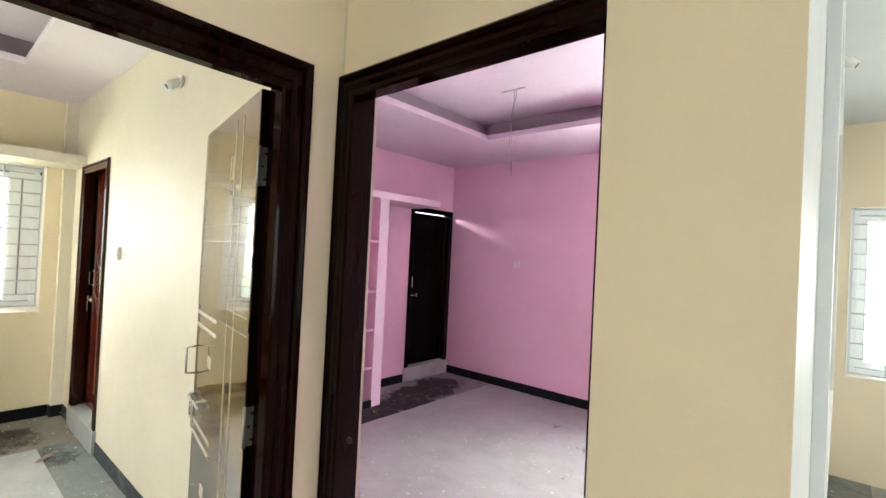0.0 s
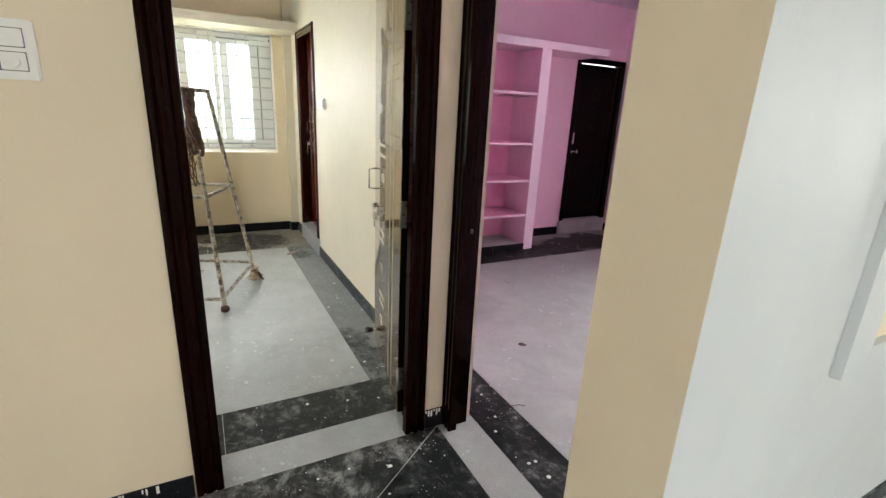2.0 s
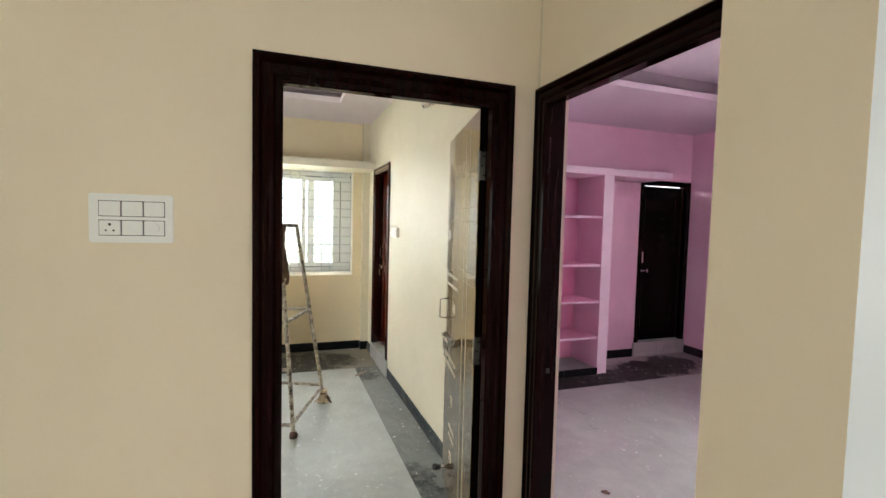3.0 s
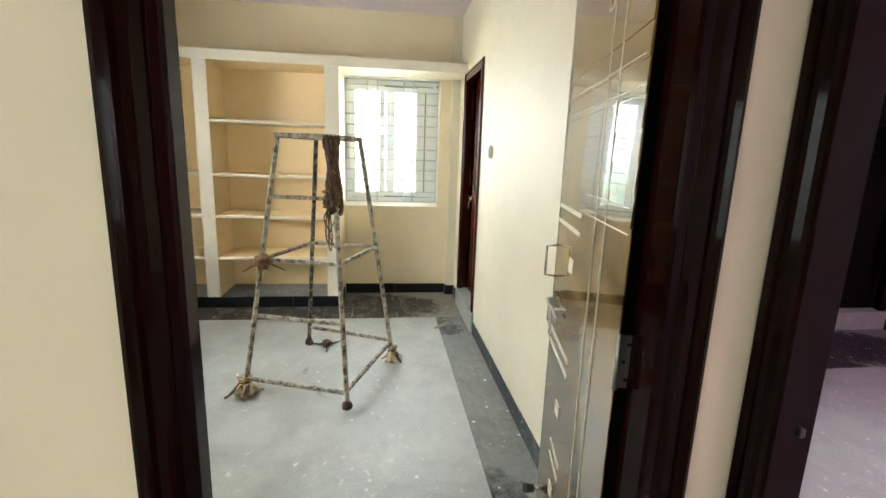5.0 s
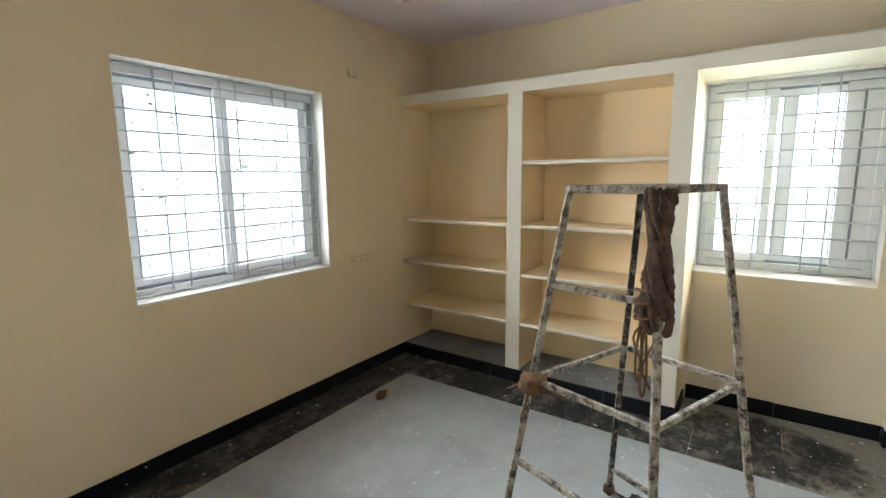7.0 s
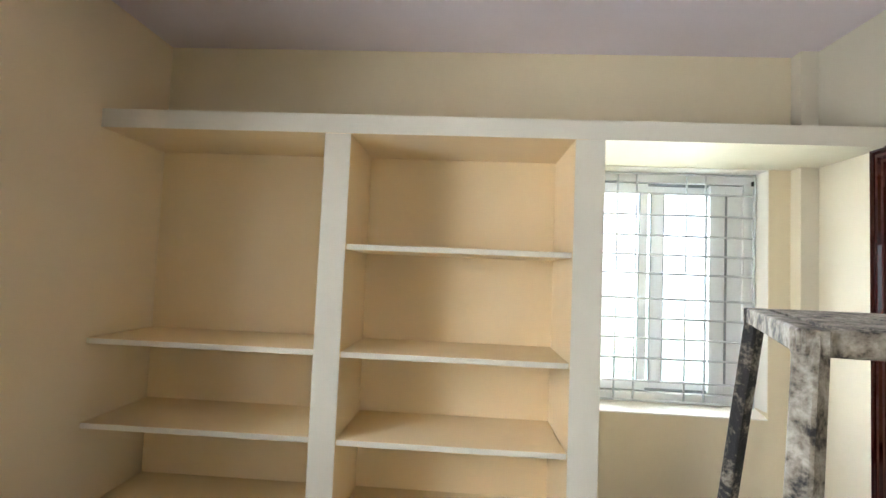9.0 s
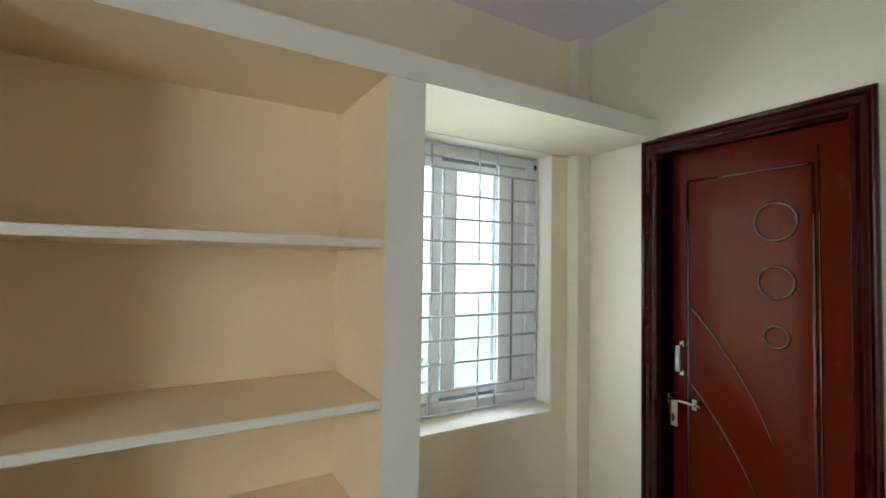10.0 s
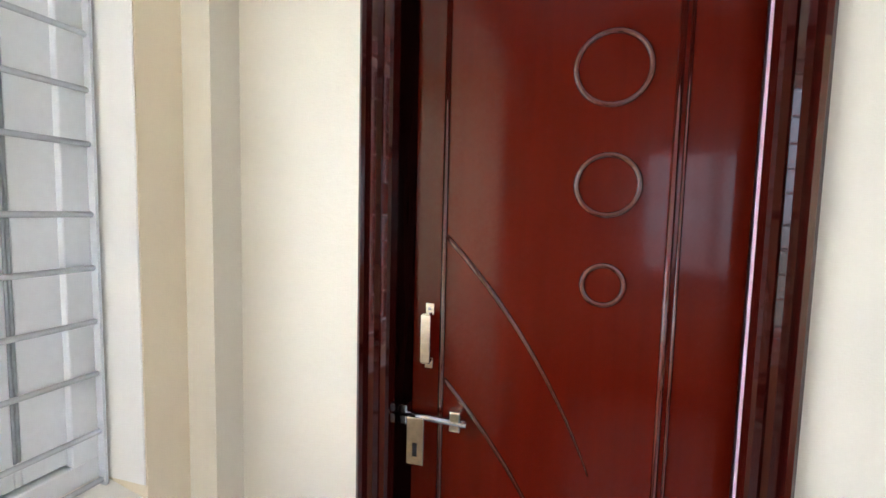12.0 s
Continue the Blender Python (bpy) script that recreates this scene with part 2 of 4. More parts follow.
    t.links.new(c.outputs["Object"], sep.inputs[0])
    mp = t.nodes.new("ShaderNodeMapRange")
    mp.inputs["From Min"].default_value = horizon - 0.25
    mp.inputs["From Max"].default_value = horizon + 0.25
    t.links.new(sep.outputs["Z"], mp.inputs["Value"])
    col = mixed(t, mp.outputs[0], low, high)
    e = t.nodes.new("ShaderNodeEmission")
    e.inputs["Strength"].default_value = strength
    t.links.new(col, e.inputs["Color"])
    t.links.new(e.outputs[0], out.inputs[0])
    return m


CREAM = paint("cream_wall_paint", (0.79, 0.655, 0.45))
# cream greyed and darkened to offset the window light on the bath wall
DULL_CREAM = paint("dulled_cream_wall_paint", (0.62, 0.57, 0.45))
# cream deepened to orange; light bouncing inside the shelves is in the colour
CREAM_BOUNCE = paint("cream_bounce_paint", (0.83, 0.665, 0.41))
EDGING = paint("pale_cream_edge_paint", (0.68, 0.635, 0.53))
BEIGE = paint("beige_wall_paint", (0.74, 0.645, 0.455))
PEACH = paint("peach_wall_paint", (0.78, 0.665, 0.50))
WHITE = paint("white_wall_paint", (0.62, 0.635, 0.655), 0.5)
TRIM = paint("off_white_trim_paint", (0.84, 0.82, 0.765), 0.5)
PINK = paint("pink_wall_paint", (0.75, 0.50, 0.625))
# deeper copy of the wall pink, with bounced light put into its colour
PINK_BOUNCE = paint("pink_bounce_paint", (0.72, 0.34, 0.50))
LILAC = paint("pale_lilac_edge_paint", (0.80, 0.68, 0.78))
CEIL = paint("lavender_ceiling_paint", (0.76, 0.69, 0.735), 0.7)
CEILP = paint("pink_ceiling_paint", (0.64, 0.545, 0.635), 0.7)
# darker than the ceilings to stand in for shade inside the cove
COVE_SHADE = paint("cove_shade_paint", (0.30, 0.26, 0.29), 0.7)
FRAME = lacquer("dark_maroon_frame", (0.003, 0.0007, 0.0005), (0.009, 0.0016, 0.0011), rough=0.1, gloss=0.15)
# brighter copy of the frame lacquer; the red light on it is in the colour
RED_LIT_FRAME = lacquer("red_lit_maroon_frame", (0.013, 0.0014, 0.0009), (0.025, 0.0024, 0.0013), rough=0.08, gloss=0.5, index=1.7)
REDWOOD = lacquer("red_brown_door", (0.043, 0.0028, 0.0007), (0.054, 0.0036, 0.0009), rough=0.16, gloss=0.5)
BEADWOOD = lacquer("red_brown_moulding", (0.030, 0.0022, 0.0010), (0.038, 0.0028, 0.0012), rough=0.07, gloss=1.0, index=2.1)
BLACKDOOR = lacquer("black_brown_door", (0.0012, 0.0007, 0.0007), (0.003, 0.0014, 0.0014), rough=0.3, gloss=0.15)
EDGE = lacquer("raw_leaf_edge", (0.0015, 0.0011, 0.001), (0.004, 0.0026, 0.002), rough=0.6, gloss=0.1)
LEAF = laminate("olive_wood_laminate")
BLACK = granite("black_granite", (0.0032, 0.0042, 0.0045), (0.30, 0.305, 0.295), 0.0, 0.2)
HAZY = granite("hazy_black_granite", (0.0045, 0.0055, 0.0055), (0.22, 0.225, 0.21), 0.04, 0.24)
HALL_STONE = granite("half_dusty_black_granite", (0.0042, 0.0052, 0.0052), (0.33, 0.33, 0.315), 0.035, 0.22, ((-1.05, 0.62, 0.62, 0.92),))
DUSTY = granite("dusty_black_granite", (0.008, 0.010, 0.011), (0.31, 0.322, 0.302), 0.29, 0.38)
WORN = granite("worn_black_granite", (0.008, 0.009, 0.009), (0.23, 0.22, 0.19), 0.07, 0.3)
ALCOVE_STONE = granite("rubbed_black_granite", (0.006, 0.007, 0.007), (0.25, 0.235, 0.19), 0.055, 0.28,
                       ((-4.83, 0.32, 0.38, 0.60), (-4.62, -0.95, 0.36, 1.3)))
BORDER = granite("dust_coated_black_granite", (0.010, 0.013, 0.014), (0.20, 0.215, 0.205), 0.12, 0.36,
                 ((-4.30, 0.82, 0.26, 0.13), (-2.1, 0.80, 0.4, 0.1)))
PINK_STONE = granite("stained_black_granite", (0.006, 0.005, 0.007), (0.33, 0.30, 0.30), 0.0, 0.3,
                     ((-3.62, 3.98, 0.30, 0.62), (-3.46, 3.42, 0.26, 0.5), (-3.72, 4.35, 0.3, 0.35), (-3.44, 2.7, 0.24, 1.2)))
SKIRT = granite("black_skirting", (0.0022, 0.003, 0.0045), (0.05, 0.053, 0.06), -0.12, 0.3, marks=0.2)
DUSTY_SKIRT = granite("dusty_skirting", (0.010, 0.014, 0.016), (0.13, 0.145, 0.15), 0.06, 0.4, marks=0.4)
JOINT = stone("grey_joint_grout", (0.10, 0.10, 0.10), 0.8)
GREY = stone("grey_floor_stone", (0.325, 0.342, 0.334), 0.3, 0.15)
GREY2 = stone("grey_threshold_stone", (0.31, 0.32, 0.31), 0.45, 0.28)
GROUT = stone("floor_bed", (0.42, 0.42, 0.40), 0.8)
STEEL = splashed_steel("splashed_steel")
BARE_STEEL = splashed_steel("dark_bare_steel", 0.085)
CHROME = metal("chrome", (0.82, 0.82, 0.83), 0.14)
ZINC = metal("zinc_hinge", (0.5, 0.5, 0.47), 0.4)
GRILLE = metal("white_enamel_rod", (0.66, 0.69, 0.73), 0.25, 0.0, 0.93)
UPVC = metal("grey_white_upvc", (0.84, 0.87, 0.89), 0.28, 0.0, 0.96)
SEAL = metal("grey_window_seal", (0.28, 0.31, 0.33), 0.5, 0.0)
PLASTIC = metal("white_switch_plastic", (0.86, 0.845, 0.81), 0.3, 0.0, 0.96)
# dark colour stands in for the shadow between switch rockers
GAP_SHADE = metal("switch_gap_shade", (0.07, 0.066, 0.062), 0.6, 0.0, 0.95)
DARKP = metal("dark_plastic", (0.02, 0.02, 0.022), 0.4, 0.0)
LINE = metal("cream_inlay_line", (0.72, 0.68, 0.56), 0.25, 0.0)
FILM = cloth("worn_protective_film", (0.30, 0.34, 0.32), (0.62, 0.66, 0.64))
RAG = cloth("brown_rag", (0.03, 0.016, 0.011), (0.125, 0.072, 0.048))
SACK = cloth("sackcloth", (0.3, 0.22, 0.13), (0.58, 0.48, 0.34))
SHARD = cloth("greyish_pink_shard", (0.17, 0.12, 0.11), (0.36, 0.29, 0.27))
ROPE = cloth("tan_rope", (0.07, 0.034, 0.013), (0.20, 0.108, 0.048))
# strong tints stand in for exposure: they hold the glowing view below white
GLASS = etched_glass("sky_dimming_etched_pane", (0.27, 0.284, 0.29))
ALCOVE_GLASS = etched_glass("field_dimming_etched_pane", (0.268, 0.283, 0.293), 0.013, 0.54)
CLEAR = etched_glass("etched_pane", (0.8, 0.82, 0.81))
FIELD = glow("hazy_sky_and_field", (1.0, 1.0, 1.0), (0.50, 0.53, 0.41), 1.45, ALCOVE)
HAZE = glow("hazy_sky", (1.0, 0.99, 0.97), (0.62, 0.62, 0.58), 1.2, BEDROOM)
# glow outside the pink room's added, unseen window
ADDED_GLOW_PINK = glow("added_glow_beyond_pink_room", (1.0, 0.99, 0.97), (0.62, 0.62, 0.58), 1.2, PINKROOM)
HAZE_END = glow("hazy_sky_at_hall_end", (1.0, 0.99, 0.97), (0.8, 0.8, 0.76), 1.2, HALL_END)
# glow outside the two added, unseen hall windows
ADDED_GLOW_HALL = glow("added_glow_beyond_hall", (1.0, 0.99, 0.97), (0.62, 0.62, 0.58), 1.2, HALL)
GRASS = paint("dry_grass", (0.12, 0.16, 0.06), 0.9, 0.3)


# ---- mesh helpers ----
def box(bm, x0, x1, y0, y1, z0, z1, mi=0, bev=0.0):
    vs = [bm.verts.new((x, y, z)) for x in (x0, x1) for y in (y0, y1) for z in (z0, z1)]
    fs = [bm.faces.new([vs[i] for i in q]) for q in ((0, 1, 3, 2), (4, 6, 7, 5), (0, 4, 5, 1), (2, 3, 7, 6), (0, 2, 6, 4), (1, 5, 7, 3))]
    for f in fs:
        f.material_index = mi
    if bev:
        es = {e for f in fs for e in f.edges}
        r = bmesh.ops.bevel(bm, geom=list(es), offset=bev, segments=2, affect="EDGES", profile=0.5)
        for f in r["faces"]:
            f.material_index = mi
    return fs


def bar(bm, p, q, w, h, up=(0, 0, 1), bev=0.0):
    """A square bar from p to q."""
    p, q = Vector(p), Vector(q)
    d = (q - p).normalized()
    s = d.cross(Vector(up))
    s = s.normalized() if s.length > 1e-5 else Vector((1, 0, 0))
    n = s.cross(d)
    ring = [[bm.verts.new(c + s * a * w / 2 + n * b * h / 2) for a, b in ((-1, -1), (1, -1), (1, 1), (-1, 1))] for c in (p, q)]
    fs = [bm.faces.new((ring[0][i], ring[0][(i + 1) % 4], ring[1][(i + 1) % 4], ring[1][i])) for i in range(4)]
    fs += [bm.faces.new(ring[0][::-1]), bm.faces.new(ring[1])]
    if bev:
        bmesh.ops.bevel(bm, geom=list({e for f in fs for e in f.edges}), offset=bev, segments=1, affect="EDGES")


def tube(bm, pts, r, n=8, closed=False, taper=None):
    """A round rod along points."""
    pts = [Vector(p) for p in pts]
    rings = []
    k = len(pts)
    side = None
    for i, c in enumerate(pts):
        a = pts[(i - 1) % k] if closed or i else pts[0]
        b = pts[(i + 1) % k] if closed or i < k - 1 else pts[-1]
        d = (b - a).normalized()
        if side is None:
            side = d.orthogonal().normalized()
        side = (side - d * side.dot(d)).normalized()
        other = d.cross(side)
        rr = taper[i] if taper else r
        rings.append([bm.verts.new(c + (side * math.cos(6.28318 * j / n) + other * math.sin(6.28318 * j / n)) * rr) for j in range(n)])
    for i in range(k if closed else k - 1):
        a, b = rings[i], rings[(i + 1) % k]
        for j in range(n):
            bm.faces.new((a[j], a[(j + 1) % n], b[(j + 1) % n], b[j])).smooth = True
    if not closed:
        bm.faces.new(rings[0][::-1])
        bm.faces.new(rings[-1])


def lump(bm, centre, size, seed, rough=0.35, sub=3):
    """A crumpled bundle of cloth."""
    r = bmesh.ops.create_icosphere(bm, subdivisions=sub, radius=1)
    for v in r["verts"]:
        k = 1 + rough * noise.noise(v.co * 2.3 + Vector((seed, 0, 0))) + rough * 0.6 * noise.noise(v.co * 6 + Vector((0, seed, 0)))
        v.co = Vector(centre) + Vector((v.co.x * size[0], v.co.y * size[1], v.co.z * size[2])) * k


def part(name, bm, mat, parent=None, label="", smooth=False):
    bmesh.ops.recalc_face_normals(bm, faces=bm.faces)
    me = bpy.data.meshes.new(name)
    bm.to_mesh(me)
    bm.free()
    for m in mat if isinstance(mat, (list, tuple)) else [mat]:
        me.materials.append(m)
    if smooth:
        for p in me.polygons:
            p.use_smooth = True
    ob = new(name, me)
    if parent:
        ob.parent = parent
    if label:
        ob["label"] = label
    return ob


def boxes(name, rows, mat, parent=None, label="", bev=0.0):
    bm = bmesh.new()
    for r in rows:
        box(bm, *r, bev=bev)
    return part(name, bm, mat, parent, label)


def empty(name, label, category, group="", kind="", at=(0, 0, 0)):
    ob = new(name)
    ob.location = at
    return tagged(ob, label, category, group, kind)


def structure(ob, label, category):
    return tagged(ob, label, category, "", "structure")


# ---- walls, by side: the boxes of each wall leave its openings free ----
TOP = 2.75
ROOF = 3.0


def wall(name, rows, mats, label, sides=None):
    """sides: material slot by the direction that a face looks."""
    bm = bmesh.new()
    for r in rows:
        box(bm, *r)
    if sides:
        bmesh.ops.recalc_face_normals(bm, faces=bm.faces)
        for f in bm.faces:
            for n, sign, mi in sides:
                if f.normal[n] * sign > 0.7:
                    f.material_index = mi
    return structure(part(name, bm, mats), label, "wall")


# bedroom door wall, hall side peach, bedroom side cream
wall("wall_bedroom_door", [(-1.39, -1.26, -2.57, -0.11, 0, ROOF), (-1.39, -1.26, 0.85, 0.96, 0, ROOF), (-1.39, -1.26, -0.11, 0.85, 2.12, ROOF)],
     [CREAM, PEACH], "painted plaster wall between bedroom and hall", [(0, 1, 1), (1, -1, 1), (1, 1, 1)])
# bedroom window wall
wall("wall_bedroom_window", [(-5.27, -4.0, -2.57, -2.34, 0, ROOF), (-2.716, -1.39, -2.57, -2.34, 0, ROOF), (-4.0, -2.716, -2.57, -2.34, 0, 0.93), (-4.0, -2.716, -2.57, -2.34, 2.165, ROOF)],
     [CREAM, TRIM], "cream plaster wall with a barred window", None)
# bedroom shelf wall with the alcove window
wall("wall_bedroom_shelves", [(-5.5, -5.27, -2.57, -0.116, 0, ROOF), (-5.5, -5.27, 0.828, 1.1, 0, ROOF), (-5.5, -5.39, -0.116, 0.828, 0, 0.94), (-5.39, -5.27, -0.116, 0.828, 0, 0.915), (-5.5, -5.27, -0.116, 0.828, 2.166, ROOF)],
     [BEIGE], "cream plaster wall behind shelves and window alcove")
# wall between bedroom, bathroom and pink room
wall("wall_bedroom_bath", [(-5.27, -4.90, 1.018, 1.1, 0, ROOF), (-4.115, -1.39, 1.018, 1.1, 0, ROOF), (-4.90, -4.115, 1.018, 1.1, 2.17, ROOF), (-1.39, -1.25, 0.96, 1.1, 0, ROOF)],
     [DULL_CREAM, PINK, PEACH], "pale cream plaster wall with a bathroom door", [(1, 1, 1)])
wall("pilaster", [(-5.27, -5.199, 0.933, 1.018, 0, TOP)], [DULL_CREAM], "cream plastered corner pilaster in the window alcove")
# pink room
wall("wall_pink_door", [(-1.25, -0.38, 0.96, 1.1, 2.12, ROOF)], [PEACH, PINK], "plaster over the pink room's doorway", [(1, 1, 1)])
wall("wall_pink_shelves", [(-4.17, -4.05, 1.1, 4.08, 0, ROOF), (-4.17, -4.05, 4.08, 4.87, 2.155, ROOF)], [PINK], "pink plaster wall with a dark door")
wall("wall_pink_far", [(-4.17, -1.7, 4.87, 5.08, 0, ROOF), (-0.55, -0.38, 4.87, 5.08, 0, ROOF), (-1.7, -0.55, 4.87, 5.08, 0, 0.9), (-1.7, -0.55, 4.87, 5.08, 2.15, ROOF)], [PINK], "pink plaster end wall")
wall("wall_hall_stub", [(-0.38, -0.092, 0.89, 5.08, 0, ROOF)], [PEACH, WHITE, PINK], "wall end, beige plaster edge and white painted side", [(0, 1, 1), (0, -1, 2)])
# bathroom behind the red door and the dark door, closed
wall("wall_bath", [(-5.5, -5.27, 1.1, 5.08, 0, ROOF), (-5.27, -4.17, 2.6, 2.7, 0, ROOF), (-5.27, -4.17, 4.95, 5.08, 0, ROOF)], [WHITE], "plain bathroom walls behind the closed doors")
# hall
wall("wall_hall_far", [(-0.092, 0.0, 4.87, 5.08, 0, ROOF), (1.25, 3.43, 4.87, 5.08, 0, ROOF), (0.0, 1.25, 4.87, 5.08, 0, 0.79), (0.0, 1.25, 4.87, 5.08, 2.1, ROOF)], [PEACH], "cream plaster hall end wall with a bright window")
# two unseen walls added to close the hall and hold its added windows
wall("wall_hall_side", [(3.2, 3.43, -2.8, -0.2, 0, ROOF), (3.2, 3.43, 2.4, 4.87, 0, ROOF), (3.2, 3.43, -0.2, 2.4, 2.15, ROOF), (3.2, 3.43, -0.2, 2.4, 0, 0.6)], [PEACH], "cream wall added out of view to close the hall")
wall("wall_hall_back", [(-1.26, 0.3, -2.8, -2.57, 0, ROOF), (1.9, 3.2, -2.8, -2.57, 0, ROOF), (0.3, 1.9, -2.8, -2.57, 2.15, ROOF), (0.3, 1.9, -2.8, -2.57, 0, 0.7)], [PEACH], "cream wall added out of view to close the hall")


# ---- ceilings with sunken trays ----
def tray_ceiling(name, x0, x1, y0, y1, tx0, tx1, ty0, ty1, mats, label):
    bm = bmesh.new()
    lip = 0.05
    for r in ((x0, tx0, y0, y1), (tx1, x1, y0, y1), (tx0, tx1, y0, ty0), (tx0, tx1, ty1, y1)):
        box(bm, *r, TOP, TOP + lip)
    # set-back cove, its shade put into its dark colour, and the upper ceiling
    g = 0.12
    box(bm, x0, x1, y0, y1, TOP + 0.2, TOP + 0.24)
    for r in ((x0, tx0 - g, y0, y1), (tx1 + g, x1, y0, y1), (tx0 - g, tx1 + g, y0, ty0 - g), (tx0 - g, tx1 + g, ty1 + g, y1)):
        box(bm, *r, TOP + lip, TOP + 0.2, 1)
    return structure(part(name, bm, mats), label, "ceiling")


tray_ceiling("ceiling_bedroom", -5.27, -1.39, -2.34, 1.018, -4.35, -1.95, -1.9, 0.55, [CEIL, COVE_SHADE], "lavender white plaster ceiling with a sunken tray")
tray_ceiling("ceiling_pink", -4.05, -0.38, 1.1, 4.87, -2.78, -1.2, 2.1, 3.84, [CEILP, COVE_SHADE], "pale pink plaster ceiling with a sunken tray")
structure(boxes("ceiling_hall", [(-1.26, -0.092, -2.57, 0.96, TOP, TOP + 0.05), (-0.092, 3.2, -2.57, 4.87, TOP, TOP + 0.05)], WHITE), "plain white plaster hall ceiling", "ceiling")
structure(boxes("ceiling_bath", [(-5.27, -4.17, 1.1, 4.95, 2.4, 2.45)], WHITE), "plain bathroom ceiling", "ceiling")
structure(boxes("roof", [(-5.5, 3.43, -2.8, 5.08, ROOF, ROOF + 0.12)], WHITE), "concrete roof slab", "roof")

# ---- built-in shelves of the bedroom ----
SH = -4.83
BK = -5.27


def front_trim(bm, face):
    bmesh.ops.recalc_face_normals(bm, faces=bm.faces)
    for f in bm.faces:
        if f.normal.x > 0.7 and f.calc_center_median().x > face:
            f.material_index = 1


def slab(name, row, mats, parent, face, bev=0.004):
    bm = bmesh.new()
    box(bm, *row, bev=bev)
    front_trim(bm, face)
    return part(name, bm, mats, parent)


shelf = empty("built_in_shelves", "cream plastered wall shelves with pale edges, empty", "shelves", kind="structure", at=(SH, -1.2, 0))
shelf.location = (0, 0, 0)
# slab split in two: bounce colour over the bays, duller cream over the alcove
slab("loft_slab", (BK, SH, -2.34, -0.18, 2.166, 2.25), [CREAM_BOUNCE, EDGING], shelf, -4.9, 0)
slab("loft_slab", (BK, SH, -0.18, 1.018, 2.166, 2.25), [DULL_CREAM, EDGING], shelf, -4.9, 0)
slab("divider", (BK, SH - 0.002, -0.243, -0.116, 0, 2.166), [CREAM_BOUNCE, EDGING], shelf, -4.9)
slab("divider", (BK, SH - 0.002, -1.323, -1.206, 0, 2.166), [CREAM_BOUNCE, EDGING], shelf, -4.9)
for z in (1.686, 1.224, 0.855, 0.474):
    slab("shelf_board", (BK, SH - 0.012, -1.206, -0.243, z - 0.026, z), [CREAM_BOUNCE, EDGING], shelf, -4.9)
for z in (1.228, 0.860, 0.474):
    slab("shelf_board", (BK, SH - 0.012, -2.34, -1.323, z - 0.026, z), [CREAM_BOUNCE, EDGING], shelf, -4.9)
for y0, y1 in ((-2.34, -1.323), (-1.206, -0.243)):
    boxes("plinth_slab", [(BK, SH - 0.012, y0, y1, 0, 0.098)], DUSTY, shelf, "dusty black stone base slab")

# thin panels carry the orange bounce colour across the back wall
for y0, y1 in ((-2.34, -1.323), (-1.206, -0.243)):
    boxes("back_panel", [(BK, BK + 0.004, y0, y1, 0.098, 2.166)], CREAM_BOUNCE, shelf, "cream shelf back toned orange for bounced light")

# ---- built-in shelves of the pink room ----
PF, PB = -3.60, -4.05
pink_shelf = empty("built_in_shelves", "pink plastered wall shelves with pale edges, empty", "shelves", kind="structure")
slab("loft_slab", (PB, PF, 1.1, 4.11, 2.12, 2.195), [PINK, LILAC], pink_shelf, -3.7)
slab("divider", (PB, PF - 0.002, 3.19, 3.315, 0, 2.12), [PINK, LILAC], pink_shelf, -3.7)
# boards and back take the deeper pink in place of bounced light
for z in (1.69, 1.18, 0.79, 0.405):
    slab("shelf_board", (PB, PF - 0.012, 1.1, 3.19, z - 0.025, z), [PINK_BOUNCE, LILAC], pink_shelf, -3.7)
boxes("plinth_slab", [(PB, PF - 0.012, 1.1, 3.19, 0, 0.06)], GREY2, pink_shelf, "dusty dark stone base slab")
boxes("back_panel", [(PB, PB + 0.004, 1.1, 3.19, 0.06, 2.12)], PINK_BOUNCE, pink_shelf, "pink shelf back deepened for bounced light")

# ---- skirting ----
def skirting(name, runs, label, mat=SKIRT):
    root = empty(name, label, "skirting", kind="structure")
    for x0, x1, y0, y1, z0, z1 in runs:
        along_x = x1 - x0 > y1 - y0
        lo, hi = (x0, x1) if along_x else (y0, y1)
        n = max(1, round((hi - lo) / 0.42))
        for i in range(n):
            a, b = lo + (hi - lo) * i / n + 0.0008, lo + (hi - lo) * (i + 1) / n - 0.0008
            proud = random.random() * 0.0012
            r = (a, b, y0 - proud, y1 + proud, z0, z1 - random.random() * 0.003) if along_x else (x0 - proud, x1 + proud, a, b, z0, z1 - random.random() * 0.003)
            boxes("skirting_tile", [r], mat, root, bev=0.001)
            if i and random.random() < 0.75:
                c = lo + (hi - lo) * i / n
                d = 0.0009
                k = (c - 0.0016, c + 0.0016, y0 - d, y1 + d, z0, z1 - 0.004) if along_x else (x0 - d, x1 + d, c - 0.0016, c + 0.0016, z0, z1 - 0.004)
                boxes("grout_joint", [k], JOINT, root, "pale grey grout joint")
    return root


S = 0.009
skirting("baseboard_bedroom", [
    (-4.839, -1.39, -2.34, -2.34 + S, 0, 0.1), (SH - 0.002, SH + S, -2.34 + S, -0.116, 0, 0.1),
    (BK + 0.1, SH, -0.116, -0.116 + S, 0, 0.1), (BK, BK + S, -0.116 + S, 0.933 - S, 0, 0.1),
    (BK + S, -5.199 + S, 0.933 - S, 0.933, 0, 0.1), (-5.199, -5.199 + S, 0.933, 1.018, 0, 0.1), (-5.199 + S, -4.93, 1.018 - S, 1.018, 0, 0.1),
